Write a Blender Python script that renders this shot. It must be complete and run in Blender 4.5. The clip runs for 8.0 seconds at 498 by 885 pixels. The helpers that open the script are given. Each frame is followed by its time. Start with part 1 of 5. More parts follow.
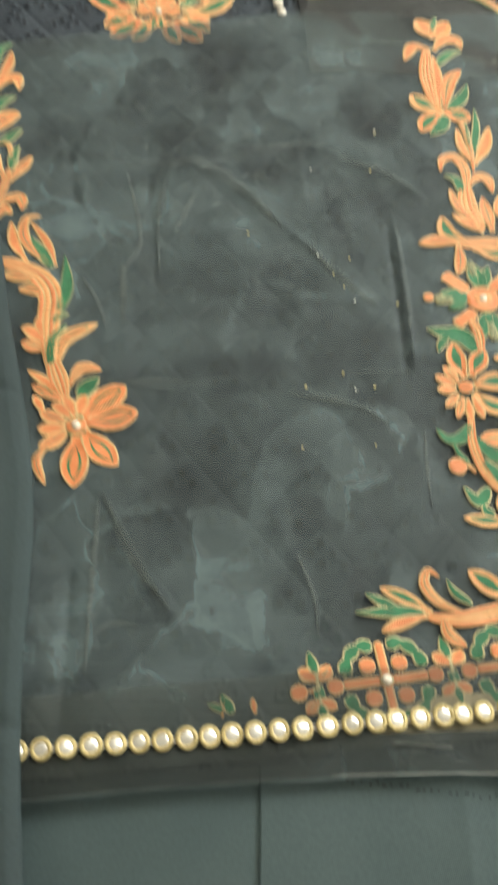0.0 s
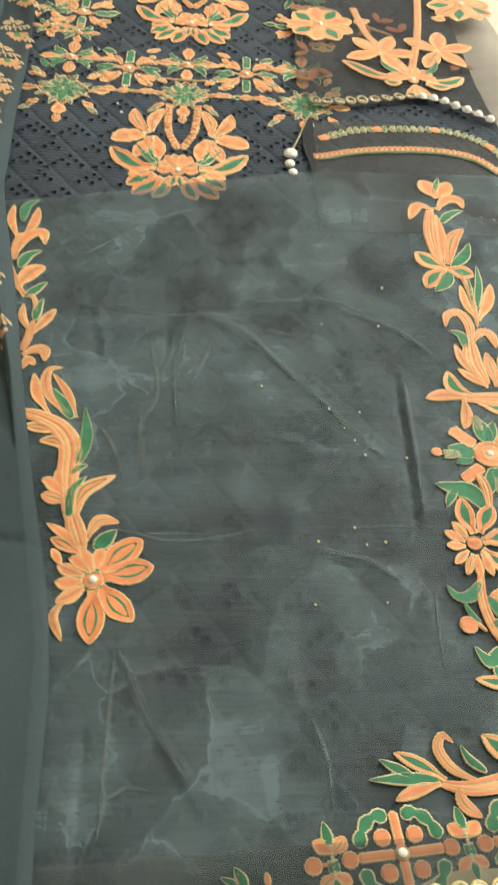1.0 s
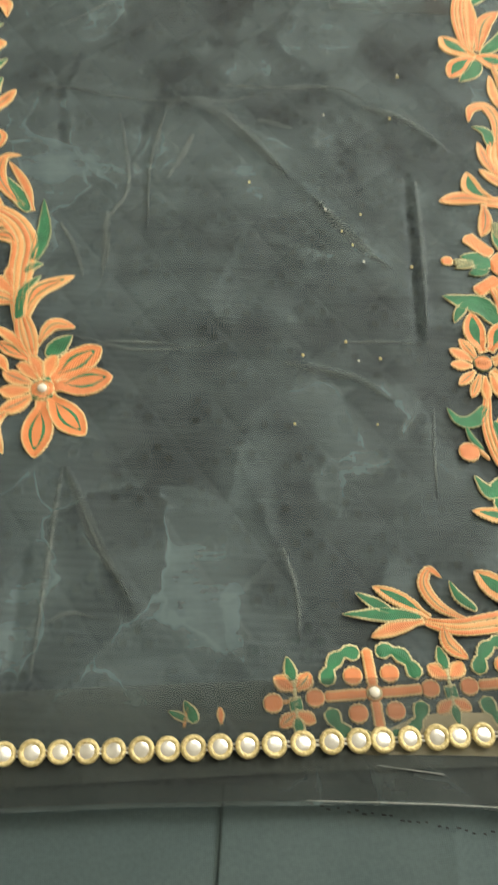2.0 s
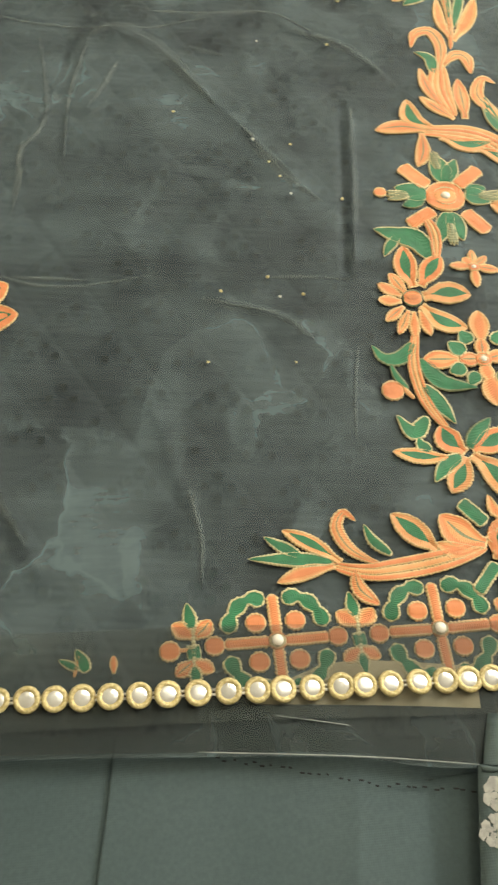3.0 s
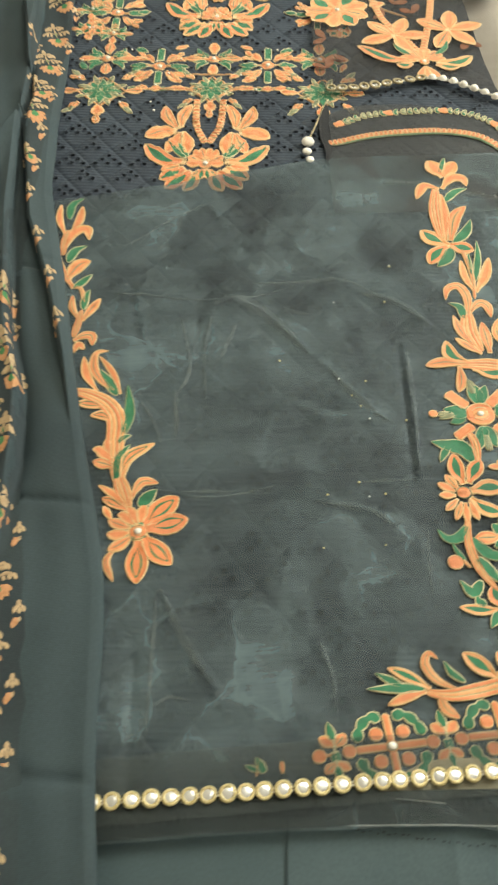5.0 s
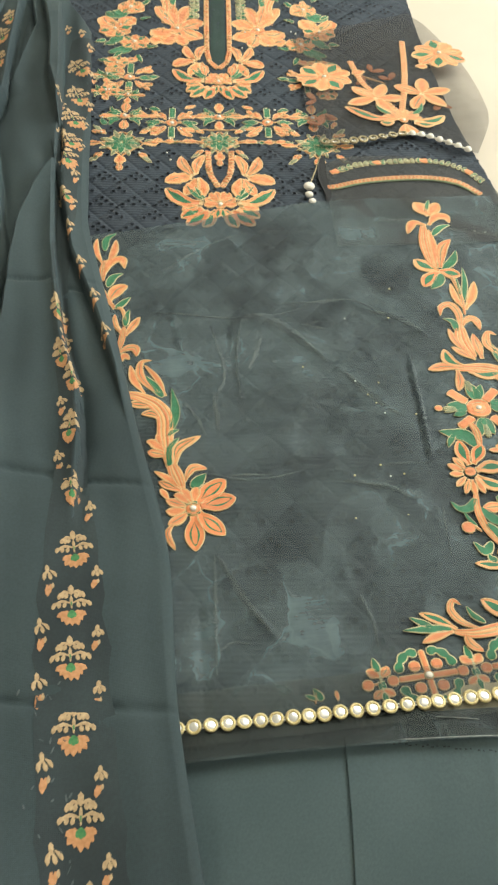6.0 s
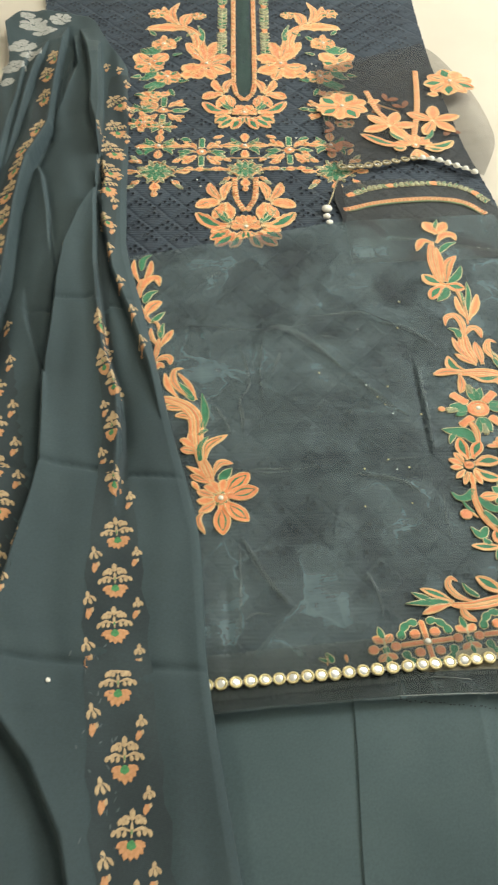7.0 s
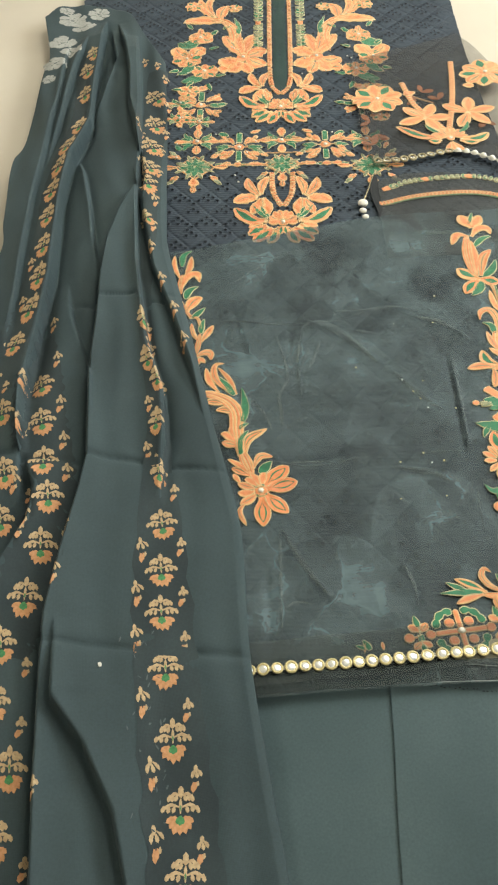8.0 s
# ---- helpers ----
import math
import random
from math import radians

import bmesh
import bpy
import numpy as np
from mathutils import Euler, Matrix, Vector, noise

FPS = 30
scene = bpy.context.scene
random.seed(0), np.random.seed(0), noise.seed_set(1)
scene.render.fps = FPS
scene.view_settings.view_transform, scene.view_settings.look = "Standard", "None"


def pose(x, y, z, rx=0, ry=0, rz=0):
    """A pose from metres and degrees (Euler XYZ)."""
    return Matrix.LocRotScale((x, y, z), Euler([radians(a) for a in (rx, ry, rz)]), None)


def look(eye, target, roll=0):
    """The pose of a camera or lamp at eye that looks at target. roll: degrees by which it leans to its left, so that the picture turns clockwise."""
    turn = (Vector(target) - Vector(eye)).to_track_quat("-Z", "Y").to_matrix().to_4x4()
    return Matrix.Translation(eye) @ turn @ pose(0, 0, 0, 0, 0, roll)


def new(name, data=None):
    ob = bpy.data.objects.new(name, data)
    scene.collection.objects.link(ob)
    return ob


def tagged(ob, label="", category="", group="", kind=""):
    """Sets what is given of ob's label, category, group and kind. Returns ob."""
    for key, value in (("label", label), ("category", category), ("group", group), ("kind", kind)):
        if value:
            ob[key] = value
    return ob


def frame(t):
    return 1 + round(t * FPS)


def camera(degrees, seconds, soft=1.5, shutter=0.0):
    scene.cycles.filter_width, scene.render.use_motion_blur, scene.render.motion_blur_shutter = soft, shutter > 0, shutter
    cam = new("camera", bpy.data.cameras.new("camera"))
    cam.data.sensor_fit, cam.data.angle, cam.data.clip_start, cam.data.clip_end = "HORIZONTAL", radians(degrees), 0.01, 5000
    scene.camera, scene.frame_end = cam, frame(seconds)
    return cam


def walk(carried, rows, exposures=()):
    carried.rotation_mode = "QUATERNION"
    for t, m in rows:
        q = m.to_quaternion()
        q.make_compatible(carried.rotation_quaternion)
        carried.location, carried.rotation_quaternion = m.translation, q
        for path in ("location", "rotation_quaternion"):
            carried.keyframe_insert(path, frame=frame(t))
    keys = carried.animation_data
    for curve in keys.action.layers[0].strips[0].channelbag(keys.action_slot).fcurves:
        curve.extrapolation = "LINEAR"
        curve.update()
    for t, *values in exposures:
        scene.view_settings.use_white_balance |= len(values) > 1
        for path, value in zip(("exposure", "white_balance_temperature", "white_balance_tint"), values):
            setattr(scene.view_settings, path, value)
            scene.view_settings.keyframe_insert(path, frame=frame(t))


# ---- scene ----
cam = camera(31.4, 8.0, soft=2.2, shutter=0.5)
PATH = [
    (0, (-0.141, -0.149, 0.537), (0.113, 0.891, -1.152), 6.6),
    (0.5, (-0.16, -0.13, 0.602), (0.098, 1.046, -0.996), 5.6),
    (1, (-0.152, -0.122, 0.573), (0.123, 1.099, -0.987), 6.5),
    (1.2, (-0.14, -0.122, 0.547), (0.117, 1.069, -1.039), 6.0),
    (2.5, (-0.086, -0.11, 0.461), (0.102, 0.821, -1.299), 7.8),
    (3, (-0.05, -0.121, 0.45), (0.132, 0.81, -1.311), 6.3),
    (3.5, (-0.04, -0.119, 0.497), (0.125, 0.799, -1.273), 3.3),
    (4, (-0.047, -0.113, 0.534), (0.028, 0.842, -1.222), 0.3),
    (4.5, (-0.063, -0.125, 0.596), (0.029, 0.948, -1.089), 0.8),
    (5, (-0.128, -0.186, 0.676), (0.002, 0.966, -0.954), -0.3),
    (5.2, (-0.159, -0.207, 0.679), (0.026, 0.966, -0.93), 1.8),
    (6.3, (-0.245, -0.333, 0.743), (0.029, 0.937, -0.778), 2.9),
    (6.5, (-0.237, -0.347, 0.753), (0.022, 0.93, -0.764), 2.4),
    (7, (-0.241, -0.391, 0.803), (-0.045, 0.892, -0.719), 0.2),
    (7.5, (-0.25, -0.404, 0.825), (-0.116, 0.874, -0.707), -1.8),
    (8, (-0.252, -0.4, 0.842), (-0.131, 0.858, -0.709), -2.3),
]
walk(cam, [(t, look(eye, target, roll)) for t, eye, target, roll in PATH], ((0, 0, 6800, 3), (1.2, 0, 6700, 3), (2.5, 0, 7250, 3), (3.5, 0, 7250, 3), (4.5, 0, 6950, 2), (6.3, 0, 6500, 1), (8, 0, 6400, 1)))

# ---- light ----
world = bpy.data.worlds.new("sky")
world.use_nodes = True
scene.world = world
wn = world.node_tree
sky = wn.nodes.new("ShaderNodeTexSky")
sky.sky_type = "NISHITA"
sky.sun_disc = False
sky.sun_elevation, sky.sun_rotation = radians(40), radians(70)
wn.links.new(sky.outputs[0], wn.nodes["Background"].inputs[0])
wn.nodes["Background"].inputs[1].default_value = 0.1


def area_lamp(name, m, w, h, power, colour):
    data = bpy.data.lights.new(name, "AREA")
    data.shape, data.size, data.size_y, data.energy, data.color = "RECTANGLE", w, h, power, colour
    ob = new(name, data)
    ob.matrix_world = m
    return ob


# daylight in the window's opening, and the ceiling lamp
area_lamp("window_daylight", look((2.52, 1.3, 1.55), (0.0, 0.9, 0.4)), 1.5, 1.2, 97, (0.97, 0.98, 1.0))
area_lamp("ceiling_lamp_light", look((1.0, 1.6, 2.56), (1.0, 1.6, 0.0)), 0.9, 0.9, 27, (1.0, 0.95, 0.87))


# ---- materials ----
def material(name, rough=0.8, metal=0.0, sheen=0.0):
    m = bpy.data.materials.new(name)
    m.use_nodes = True
    b = m.node_tree.nodes["Principled BSDF"]
    b.inputs["Roughness"].default_value, b.inputs["Metallic"].default_value = rough, metal
    b.inputs["Sheen Weight"].default_value = sheen
    return m, m.node_tree, b


def node(nt, kind, **values):
    n = nt.nodes.new(kind)
    for k, v in values.items():
        n.inputs[k].default_value = v
    return n


def noise_node(nt, scale, detail=4.0, stretch=(1, 1, 1)):
    co = nt.nodes.new("ShaderNodeTexCoord")
    mp = node(nt, "ShaderNodeMapping", Scale=stretch)
    n = node(nt, "ShaderNodeTexNoise", Scale=scale, Detail=detail)
    nt.links.new(co.outputs["Object"], mp.inputs[0])
    nt.links.new(mp.outputs[0], n.inputs["Vector"])
    return n


def ramp(nt, fac, stops):
    r = nt.nodes.new("ShaderNodeValToRGB")
    while len(r.color_ramp.elements) < len(stops):
        r.color_ramp.elements.new(0.5)
    for e, (p, c) in zip(r.color_ramp.elements, stops):
        e.position, e.color = p, (*c, 1)
    nt.links.new(fac, r.inputs[0])
    return r


def mixed(nt, a, b, fac, kind="MIX"):
    n = nt.nodes.new("ShaderNodeMix")
    n.data_type, n.blend_type = "RGBA", kind
    if isinstance(fac, float):
        n.inputs[0].default_value = fac
    else:
        nt.links.new(fac, n.inputs[0])
    nt.links.new(a, n.inputs[6])
    nt.links.new(b, n.inputs[7])
    return n.outputs[2]


def relief(nt, b, height, strength, distance):
    n = node(nt, "ShaderNodeBump", Strength=strength, Distance=distance)
    nt.links.new(height, n.inputs["Height"])
    nt.links.new(n.outputs[0], b.inputs["Normal"])
    return n


def weave(nt, period):
    """Height of a plain weave: two crossed thread waves."""
    co = nt.nodes.new("ShaderNodeTexCoord")
    outs = []
    for axis in ("X", "Y"):
        w = nt.nodes.new("ShaderNodeTexWave")
        w.bands_direction = axis
        w.inputs["Scale"].default_value = 0.314 / period
        w.inputs["Distortion"].default_value = 0.6
        nt.links.new(co.outputs["Object"], w.inputs["Vector"])
        outs.append(w.outputs["Color"])
    return mixed(nt, outs[0], outs[1], 0.5)


def cloth_material(name, dark, light, period=0.0011, rough=0.85, sheen=0.0, bump=0.18, patch=9.0, alpha=None):
    m, nt, b = material(name, rough, 0, sheen)
    big = ramp(nt, noise_node(nt, patch, 5).outputs[0], [(0.36, dark), (0.66, light)])
    grain = ramp(nt, noise_node(nt, 420, 3).outputs[0], [(0.3, (0.9, 0.9, 0.9)), (0.7, (1.08, 1.08, 1.08))])
    nt.links.new(mixed(nt, big.outputs[0], grain.outputs[0], 1.0, "MULTIPLY"), b.inputs["Base Color"])
    relief(nt, b, weave(nt, period), bump, 0.0004)
    if alpha:
        a = ramp(nt, noise_node(nt, patch * 1.7, 4).outputs[0], [(0.3, (alpha[0],) * 3), (0.7, (alpha[1],) * 3)])
        nt.links.new(a.outputs[0], b.inputs["Alpha"])
    return m


def thread_material(name, dark, light, rough=0.55, pitch=0.0012, depth=0.26):
    """Satin stitch: parallel silk threads that run slanting across each petal, from its spine to its rim."""
    m, nt, b = material(name, rough, 0, 0.15)
    uv = nt.nodes.new("ShaderNodeUVMap")
    axes = nt.nodes.new("ShaderNodeSeparateXYZ")
    side = node(nt, "ShaderNodeMath")
    side.operation = "ABSOLUTE"
    slant = nt.nodes.new("ShaderNodeMath")
    slant.operation, slant.inputs[1].default_value = "MULTIPLY_ADD", 0.55
    along = nt.nodes.new("ShaderNodeCombineXYZ")
    nt.links.new(uv.outputs[0], axes.inputs[0])
    nt.links.new(axes.outputs["X"], side.inputs[0])
    nt.links.new(side.outputs[0], slant.inputs[0])
    nt.links.new(axes.outputs["Y"], slant.inputs[2])
    nt.links.new(slant.outputs[0], along.inputs["X"])
    w = node(nt, "ShaderNodeTexWave", Scale=0.314 / pitch, Distortion=0.5, Detail=1.0)
    nt.links.new(along.outputs[0], w.inputs["Vector"])
    info = nt.nodes.new("ShaderNodeObjectInfo")
    tone = ramp(nt, noise_node(nt, 120, 3).outputs[0], [(0.3, dark), (0.68, light)])
    each = ramp(nt, info.outputs["Random"], [(0.0, (0.88, 0.84, 0.82)), (1.0, (1.07, 1.05, 1.03))])
    line = ramp(nt, w.outputs["Color"], [(0.0, (1 - depth * 0.62, 1 - depth * 0.72, 1 - depth * 0.8)), (0.55, (1.05, 1.05, 1.05))])
    c = mixed(nt, tone.outputs[0], each.outputs[0], 1.0, "MULTIPLY")
    nt.links.new(mixed(nt, c, line.outputs[0], 1.0, "MULTIPLY"), b.inputs["Base Color"])
    relief(nt, b, w.outputs["Color"], 0.4, 0.0005)
    return m


def plain_material(name, dark, light, rough, metal=0.0, scale=40.0, bump=0.1):
    m, nt, b = material(name, rough, metal)
    n = noise_node(nt, scale, 5)
    nt.links.new(ramp(nt, n.outputs[0], [(0.35, dark), (0.65, light)]).outputs[0], b.inputs["Base Color"])
    relief(nt, b, n.outputs[0], bump, 0.002)
    return m


def organza_material(name, dark, light, alpha, crumple=0.0):
    """Sheer crisp cloth: part of the light passes between its threads; slubs along warp and weft, sheen painted as pale
    blotches, and a net of sharp crumples where the cloth stands steeper, its facets and ridges toned in the colour as
    if lit.
    """
    m, nt, b = material(name, 0.62)
    n1 = noise_node(nt, 9, 7)
    n1.inputs["Roughness"].default_value = 0.6
    warp, weft = noise_node(nt, 30, 5, (1.6, 0.3, 1)), noise_node(nt, 30, 5, (0.22, 2.6, 1))
    thread = noise_node(nt, 260, 3, (0.25, 1.4, 1))
    slub = mixed(nt, warp.outputs[0], weft.outputs[0], 0.5)
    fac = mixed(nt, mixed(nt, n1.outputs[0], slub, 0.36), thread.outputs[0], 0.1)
    height = mixed(nt, noise_node(nt, 26, 1, (1.5, 0.35, 1)).outputs[0], noise_node(nt, 26, 1, (0.3, 1.8, 1)).outputs[0], 0.5)
    if crumple:
        co = nt.nodes.new("ShaderNodeTexCoord")
        mp = node(nt, "ShaderNodeMapping", Scale=(1, 0.55, 1))
        bend = node(nt, "ShaderNodeTexNoise", Scale=14.0, Detail=4.0)
        push = nt.nodes.new("ShaderNodeVectorMath")
        push.operation = "MULTIPLY_ADD"
        push.inputs[1].default_value = (0.09, 0.09, 0.0)
        cells = node(nt, "ShaderNodeTexVoronoi", Scale=22.0)
        cells.feature = "DISTANCE_TO_EDGE"
        flats = node(nt, "ShaderNodeTexVoronoi", Scale=22.0)
        nt.links.new(co.outputs["Object"], mp.inputs[0])
        nt.links.new(co.outputs["Object"], bend.inputs["Vector"])
        nt.links.new(bend.outputs["Color"], push.inputs[0])
        nt.links.new(mp.outputs[0], push.inputs[2])
        nt.links.new(push.outputs[0], cells.inputs["Vector"])
        nt.links.new(push.outputs[0], flats.inputs["Vector"])
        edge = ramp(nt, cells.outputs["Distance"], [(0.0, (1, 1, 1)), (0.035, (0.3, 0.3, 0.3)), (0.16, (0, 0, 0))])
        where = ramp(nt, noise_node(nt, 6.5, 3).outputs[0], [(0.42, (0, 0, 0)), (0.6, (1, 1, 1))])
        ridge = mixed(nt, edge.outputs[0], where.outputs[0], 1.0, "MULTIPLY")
        facet_tone = nt.nodes.new("ShaderNodeSeparateColor")
        nt.links.new(flats.outputs["Color"], facet_tone.inputs[0])
        # lit and shaded facets and bright crumple edges go into the colour too
        fac = mixed(nt, fac, facet_tone.outputs[0], 0.1)
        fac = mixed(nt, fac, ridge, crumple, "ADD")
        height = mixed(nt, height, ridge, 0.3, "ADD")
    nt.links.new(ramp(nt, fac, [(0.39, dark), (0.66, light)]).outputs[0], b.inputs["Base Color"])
    nt.links.new(ramp(nt, fac, [(0.38, (alpha[0],) * 3), (0.66, (alpha[1],) * 3)]).outputs[0], b.inputs["Alpha"])
    relief(nt, b, height, 0.3, 0.002)
    return m


SLATE = cloth_material("slate_crepe", (0.05, 0.079, 0.085), (0.072, 0.106, 0.113), patch=6)
CHIFFON = cloth_material("slate_chiffon", (0.03, 0.048, 0.053), (0.043, 0.066, 0.072), period=0.0014, patch=5)
BAND = cloth_material("dark_print_ground", (0.022, 0.033, 0.037), (0.033, 0.049, 0.053), period=0.0014)
PRINT_BASE = cloth_material("grey_teal_chiffon", (0.06, 0.088, 0.088), (0.078, 0.108, 0.108), period=0.0012)
NAVY = cloth_material("navy_cotton", (0.027, 0.036, 0.049), (0.039, 0.052, 0.068), period=0.0013, patch=14, bump=0.0)
LINING = cloth_material("black_lining", (0.006, 0.008, 0.011), (0.01, 0.013, 0.017))
# the light tone paints the panel's bluish sheen
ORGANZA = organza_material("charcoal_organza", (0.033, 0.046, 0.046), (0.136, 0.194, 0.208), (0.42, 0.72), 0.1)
HEM = organza_material("charcoal_organza_hem", (0.043, 0.056, 0.05), (0.072, 0.088, 0.078), (0.3, 0.42))
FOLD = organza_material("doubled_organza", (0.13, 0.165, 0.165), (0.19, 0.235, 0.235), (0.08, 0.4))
# paler than the doubled cloth: crease highlights put into the colour
RIDGE_SHINE = organza_material("organza_ridge_shine", (0.2, 0.24, 0.235), (0.28, 0.33, 0.32), (0.15, 0.7))
DARKHEM = organza_material("black_organza_facing", (0.009, 0.015, 0.014), (0.022, 0.034, 0.032), (0.42, 0.7))
PALE_GREY = plain_material("pale_grey_thread", (0.3, 0.31, 0.29), (0.4, 0.41, 0.38), 0.7)
SLEEVE = organza_material("brown_black_organza", (0.036, 0.034, 0.03), (0.06, 0.057, 0.052), (0.36, 0.56))
CUFF = organza_material("black_organza", (0.03, 0.033, 0.033), (0.06, 0.066, 0.066), (0.62, 0.8))
ORANGE = thread_material("orange_thread", (0.7, 0.225, 0.075), (0.82, 0.3, 0.115))
PALE = thread_material("pale_apricot_cord", (0.67, 0.46, 0.21), (0.81, 0.59, 0.31), pitch=0.002, depth=0.5)
RUSTT = thread_material("rust_thread", (0.5, 0.16, 0.05), (0.62, 0.22, 0.08))
PEACH = thread_material("peach_thread", (0.73, 0.325, 0.118), (0.83, 0.42, 0.175))
CREAM = thread_material("cream_cord", (0.52, 0.47, 0.25), (0.72, 0.65, 0.39), pitch=0.002, depth=0.5)
GREEN = thread_material("green_thread", (0.008, 0.13, 0.05), (0.02, 0.21, 0.084))
OLIVE = thread_material("olive_thread", (0.16, 0.2, 0.1), (0.3, 0.33, 0.18), pitch=0.002, depth=0.5)
TAN = plain_material("tan_print", (0.42, 0.29, 0.16), (0.55, 0.4, 0.23), 0.85, scale=300)
RUST = plain_material("rust_print", (0.48, 0.23, 0.1), (0.6, 0.31, 0.15), 0.85, scale=300)
LEAFP = plain_material("green_print", (0.05, 0.2, 0.07), (0.09, 0.27, 0.1), 0.85, scale=300)
WHITEP = plain_material("off_white_print", (0.28, 0.28, 0.26), (0.42, 0.41, 0.37), 0.85, scale=300)
GOLD = plain_material("gilt_cord", (0.5, 0.4, 0.17), (0.72, 0.6, 0.32), 0.42, 0.35, 700, 0.5)
BRASS = plain_material("dull_brass_cord", (0.26, 0.21, 0.11), (0.42, 0.35, 0.2), 0.5, 0.3, 700, 0.5)
BLACK = plain_material("black_cord", (0.008, 0.009, 0.01), (0.014, 0.015, 0.017), 0.8, 0.0, 400, 0.4)
BLEACH = cloth_material("rubbed_chiffon", (0.075, 0.09, 0.092), (0.1, 0.12, 0.122), period=0.0014)
SILVER = plain_material("silver_thread", (0.6, 0.57, 0.5), (0.8, 0.77, 0.7), 0.35, 0.6, 700, 0.4)
MIRROR = plain_material("mirror", (0.86, 0.86, 0.84), (0.92, 0.92, 0.9), 0.32, 1.0, 90, 0.25)
PEARL = plain_material("pearl", (0.75, 0.7, 0.6), (0.86, 0.82, 0.74), 0.22, 0.0, 200, 0.05)
TAPE = plain_material("beige_tape", (0.36, 0.31, 0.19), (0.46, 0.4, 0.26), 0.8, 0.0, 120)
FLOOR = plain_material("cream_floor", (0.54, 0.47, 0.38), (0.6, 0.53, 0.43), 0.5, 0.0, 3.0, 0.05)
WALL = plain_material("off_white_wall", (0.72, 0.69, 0.62), (0.78, 0.75, 0.69), 0.85, 0.0, 6.0)
CEIL = plain_material("white_ceiling", (0.78, 0.77, 0.74), (0.83, 0.82, 0.79), 0.9, 0.0, 6.0)
LAMPG, _nt, _b = material("lamp_glow", 0.5)
_b.inputs["Emission Color"].default_value, _b.inputs["Emission Strength"].default_value = (1, 0.94, 0.84, 1), 4.0


# ---- building helpers ----
def mesh_of(name, verts, faces, mats, index=None, smooth=True, uv=None):
    me = bpy.data.meshes.new(name)
    me.from_pydata([tuple(v) for v in verts], [], faces)
    for m in mats:
        me.materials.append(m)
    if index is not None:
        me.polygons.foreach_set("material_index", index)
    me.polygons.foreach_set("use_smooth", [smooth] * len(me.polygons))
    if uv is not None:
        corner = np.empty(len(me.loops), dtype=np.int32)
        me.loops.foreach_get("vertex_index", corner)
        me.uv_layers.new(name="stitch").data.foreach_set("uv", np.asarray(uv, dtype=np.float32)[corner].ravel())
    me.update()
    return me


def part(name, me, parent, label=""):
    ob = new(name, me)
    ob.parent = parent
    return tagged(ob, label)


def box(name, lo, hi, mat, bevel=0.0):
    bm = bmesh.new()
    bmesh.ops.create_cube(bm, size=1)
    for v in bm.verts:
        v.co = [a + (b - a) * (c + 0.5) for a, b, c in zip(lo, hi, v.co)]
    if bevel:
        bmesh.ops.bevel(bm, geom=bm.edges[:], offset=bevel, segments=2, affect="EDGES")
    me = bpy.data.meshes.new(name)
    bm.to_mesh(me)
    bm.free()
    me.materials.append(mat)
    return me


def spline(pts, n):
    """n points along a smooth curve through pts."""
    p = np.array(pts, float)
    if len(p) == 2:
        return p[0] + (p[1] - p[0]) * np.linspace(0, 1, n)[:, None]
    q = np.vstack([2 * p[0] - p[1], p, 2 * p[-1] - p[-2]])
    length = np.r_[0, np.cumsum(np.linalg.norm(np.diff(p, axis=0), axis=1))]
    out = []
    for s in np.linspace(0, length[-1], n):
        i = min(int(np.searchsorted(length, s, "right")) - 1, len(p) - 2)
        u = (s - length[i]) / max(length[i + 1] - length[i], 1e-9)
        a, b, c, d = q[i:i + 4]
        out.append(0.5 * (2 * b + (c - a) * u + (2 * a - 5 * b + 4 * c - d) * u * u + (3 * b - a - 3 * c + d) * u ** 3))
    return np.array(out)


def sheet_points(bottom, top, left, right, nx, ny):
    """A patch between four edges; bottom and top run along x, left and right along y. Metres in plan."""
    b, t, l, r = spline(bottom, nx), spline(top, nx), spline(left, ny), spline(right, ny)
    u, v = np.linspace(0, 1, nx)[None, :, None], np.linspace(0, 1, ny)[:, None, None]
    flat = (1 - u) * (1 - v) * b[0] + u * (1 - v) * b[-1] + (1 - u) * v * t[0] + u * v * t[-1]
    return (1 - v) * b[None] + v * t[None] + (1 - u) * l[:, None] + u * r[:, None] - flat


def sheet(name, edges, nx, ny, height, mat, thick=0.0, holes=None):
    p = sheet_points(*edges, nx, ny).reshape(-1, 2)
    z = height(p[:, 0], p[:, 1])
    i = np.arange(nx * ny).reshape(ny, nx)
    quads = np.stack([i[:-1, :-1], i[:-1, 1:], i[1:, 1:], i[1:, :-1]], -1).reshape(-1, 4)
    if holes is not None:
        c = p[quads].mean(1)
        quads = quads[~holes(c[:, 0], c[:, 1])]
    ob = new(name, mesh_of(name, np.c_[p, z], quads.tolist(), [mat]))
    if thick:
        s = ob.modifiers.new("thickness", "SOLIDIFY")
        s.thickness, s.offset = thick, -1
    return ob


def lump(x, y, scale, seed):
    """Smooth cloth undulation between about -1 and 1, from a few crossed waves."""
    rng = np.random.RandomState(seed)
    out = 0
    for k in range(7):
        a, ph, f = rng.uniform(0, 6.28), rng.uniform(0, 6.28), rng.uniform(0.6, 1.7) / scale
        wx, wy = x * np.cos(a) + y * np.sin(a), y * np.cos(a) - x * np.sin(a)
        out = out + np.sin(6.28 * f * wx + ph + 1.3 * np.sin(6.28 * f * 0.7 * wy + 2 * ph))
    return out / 4.0


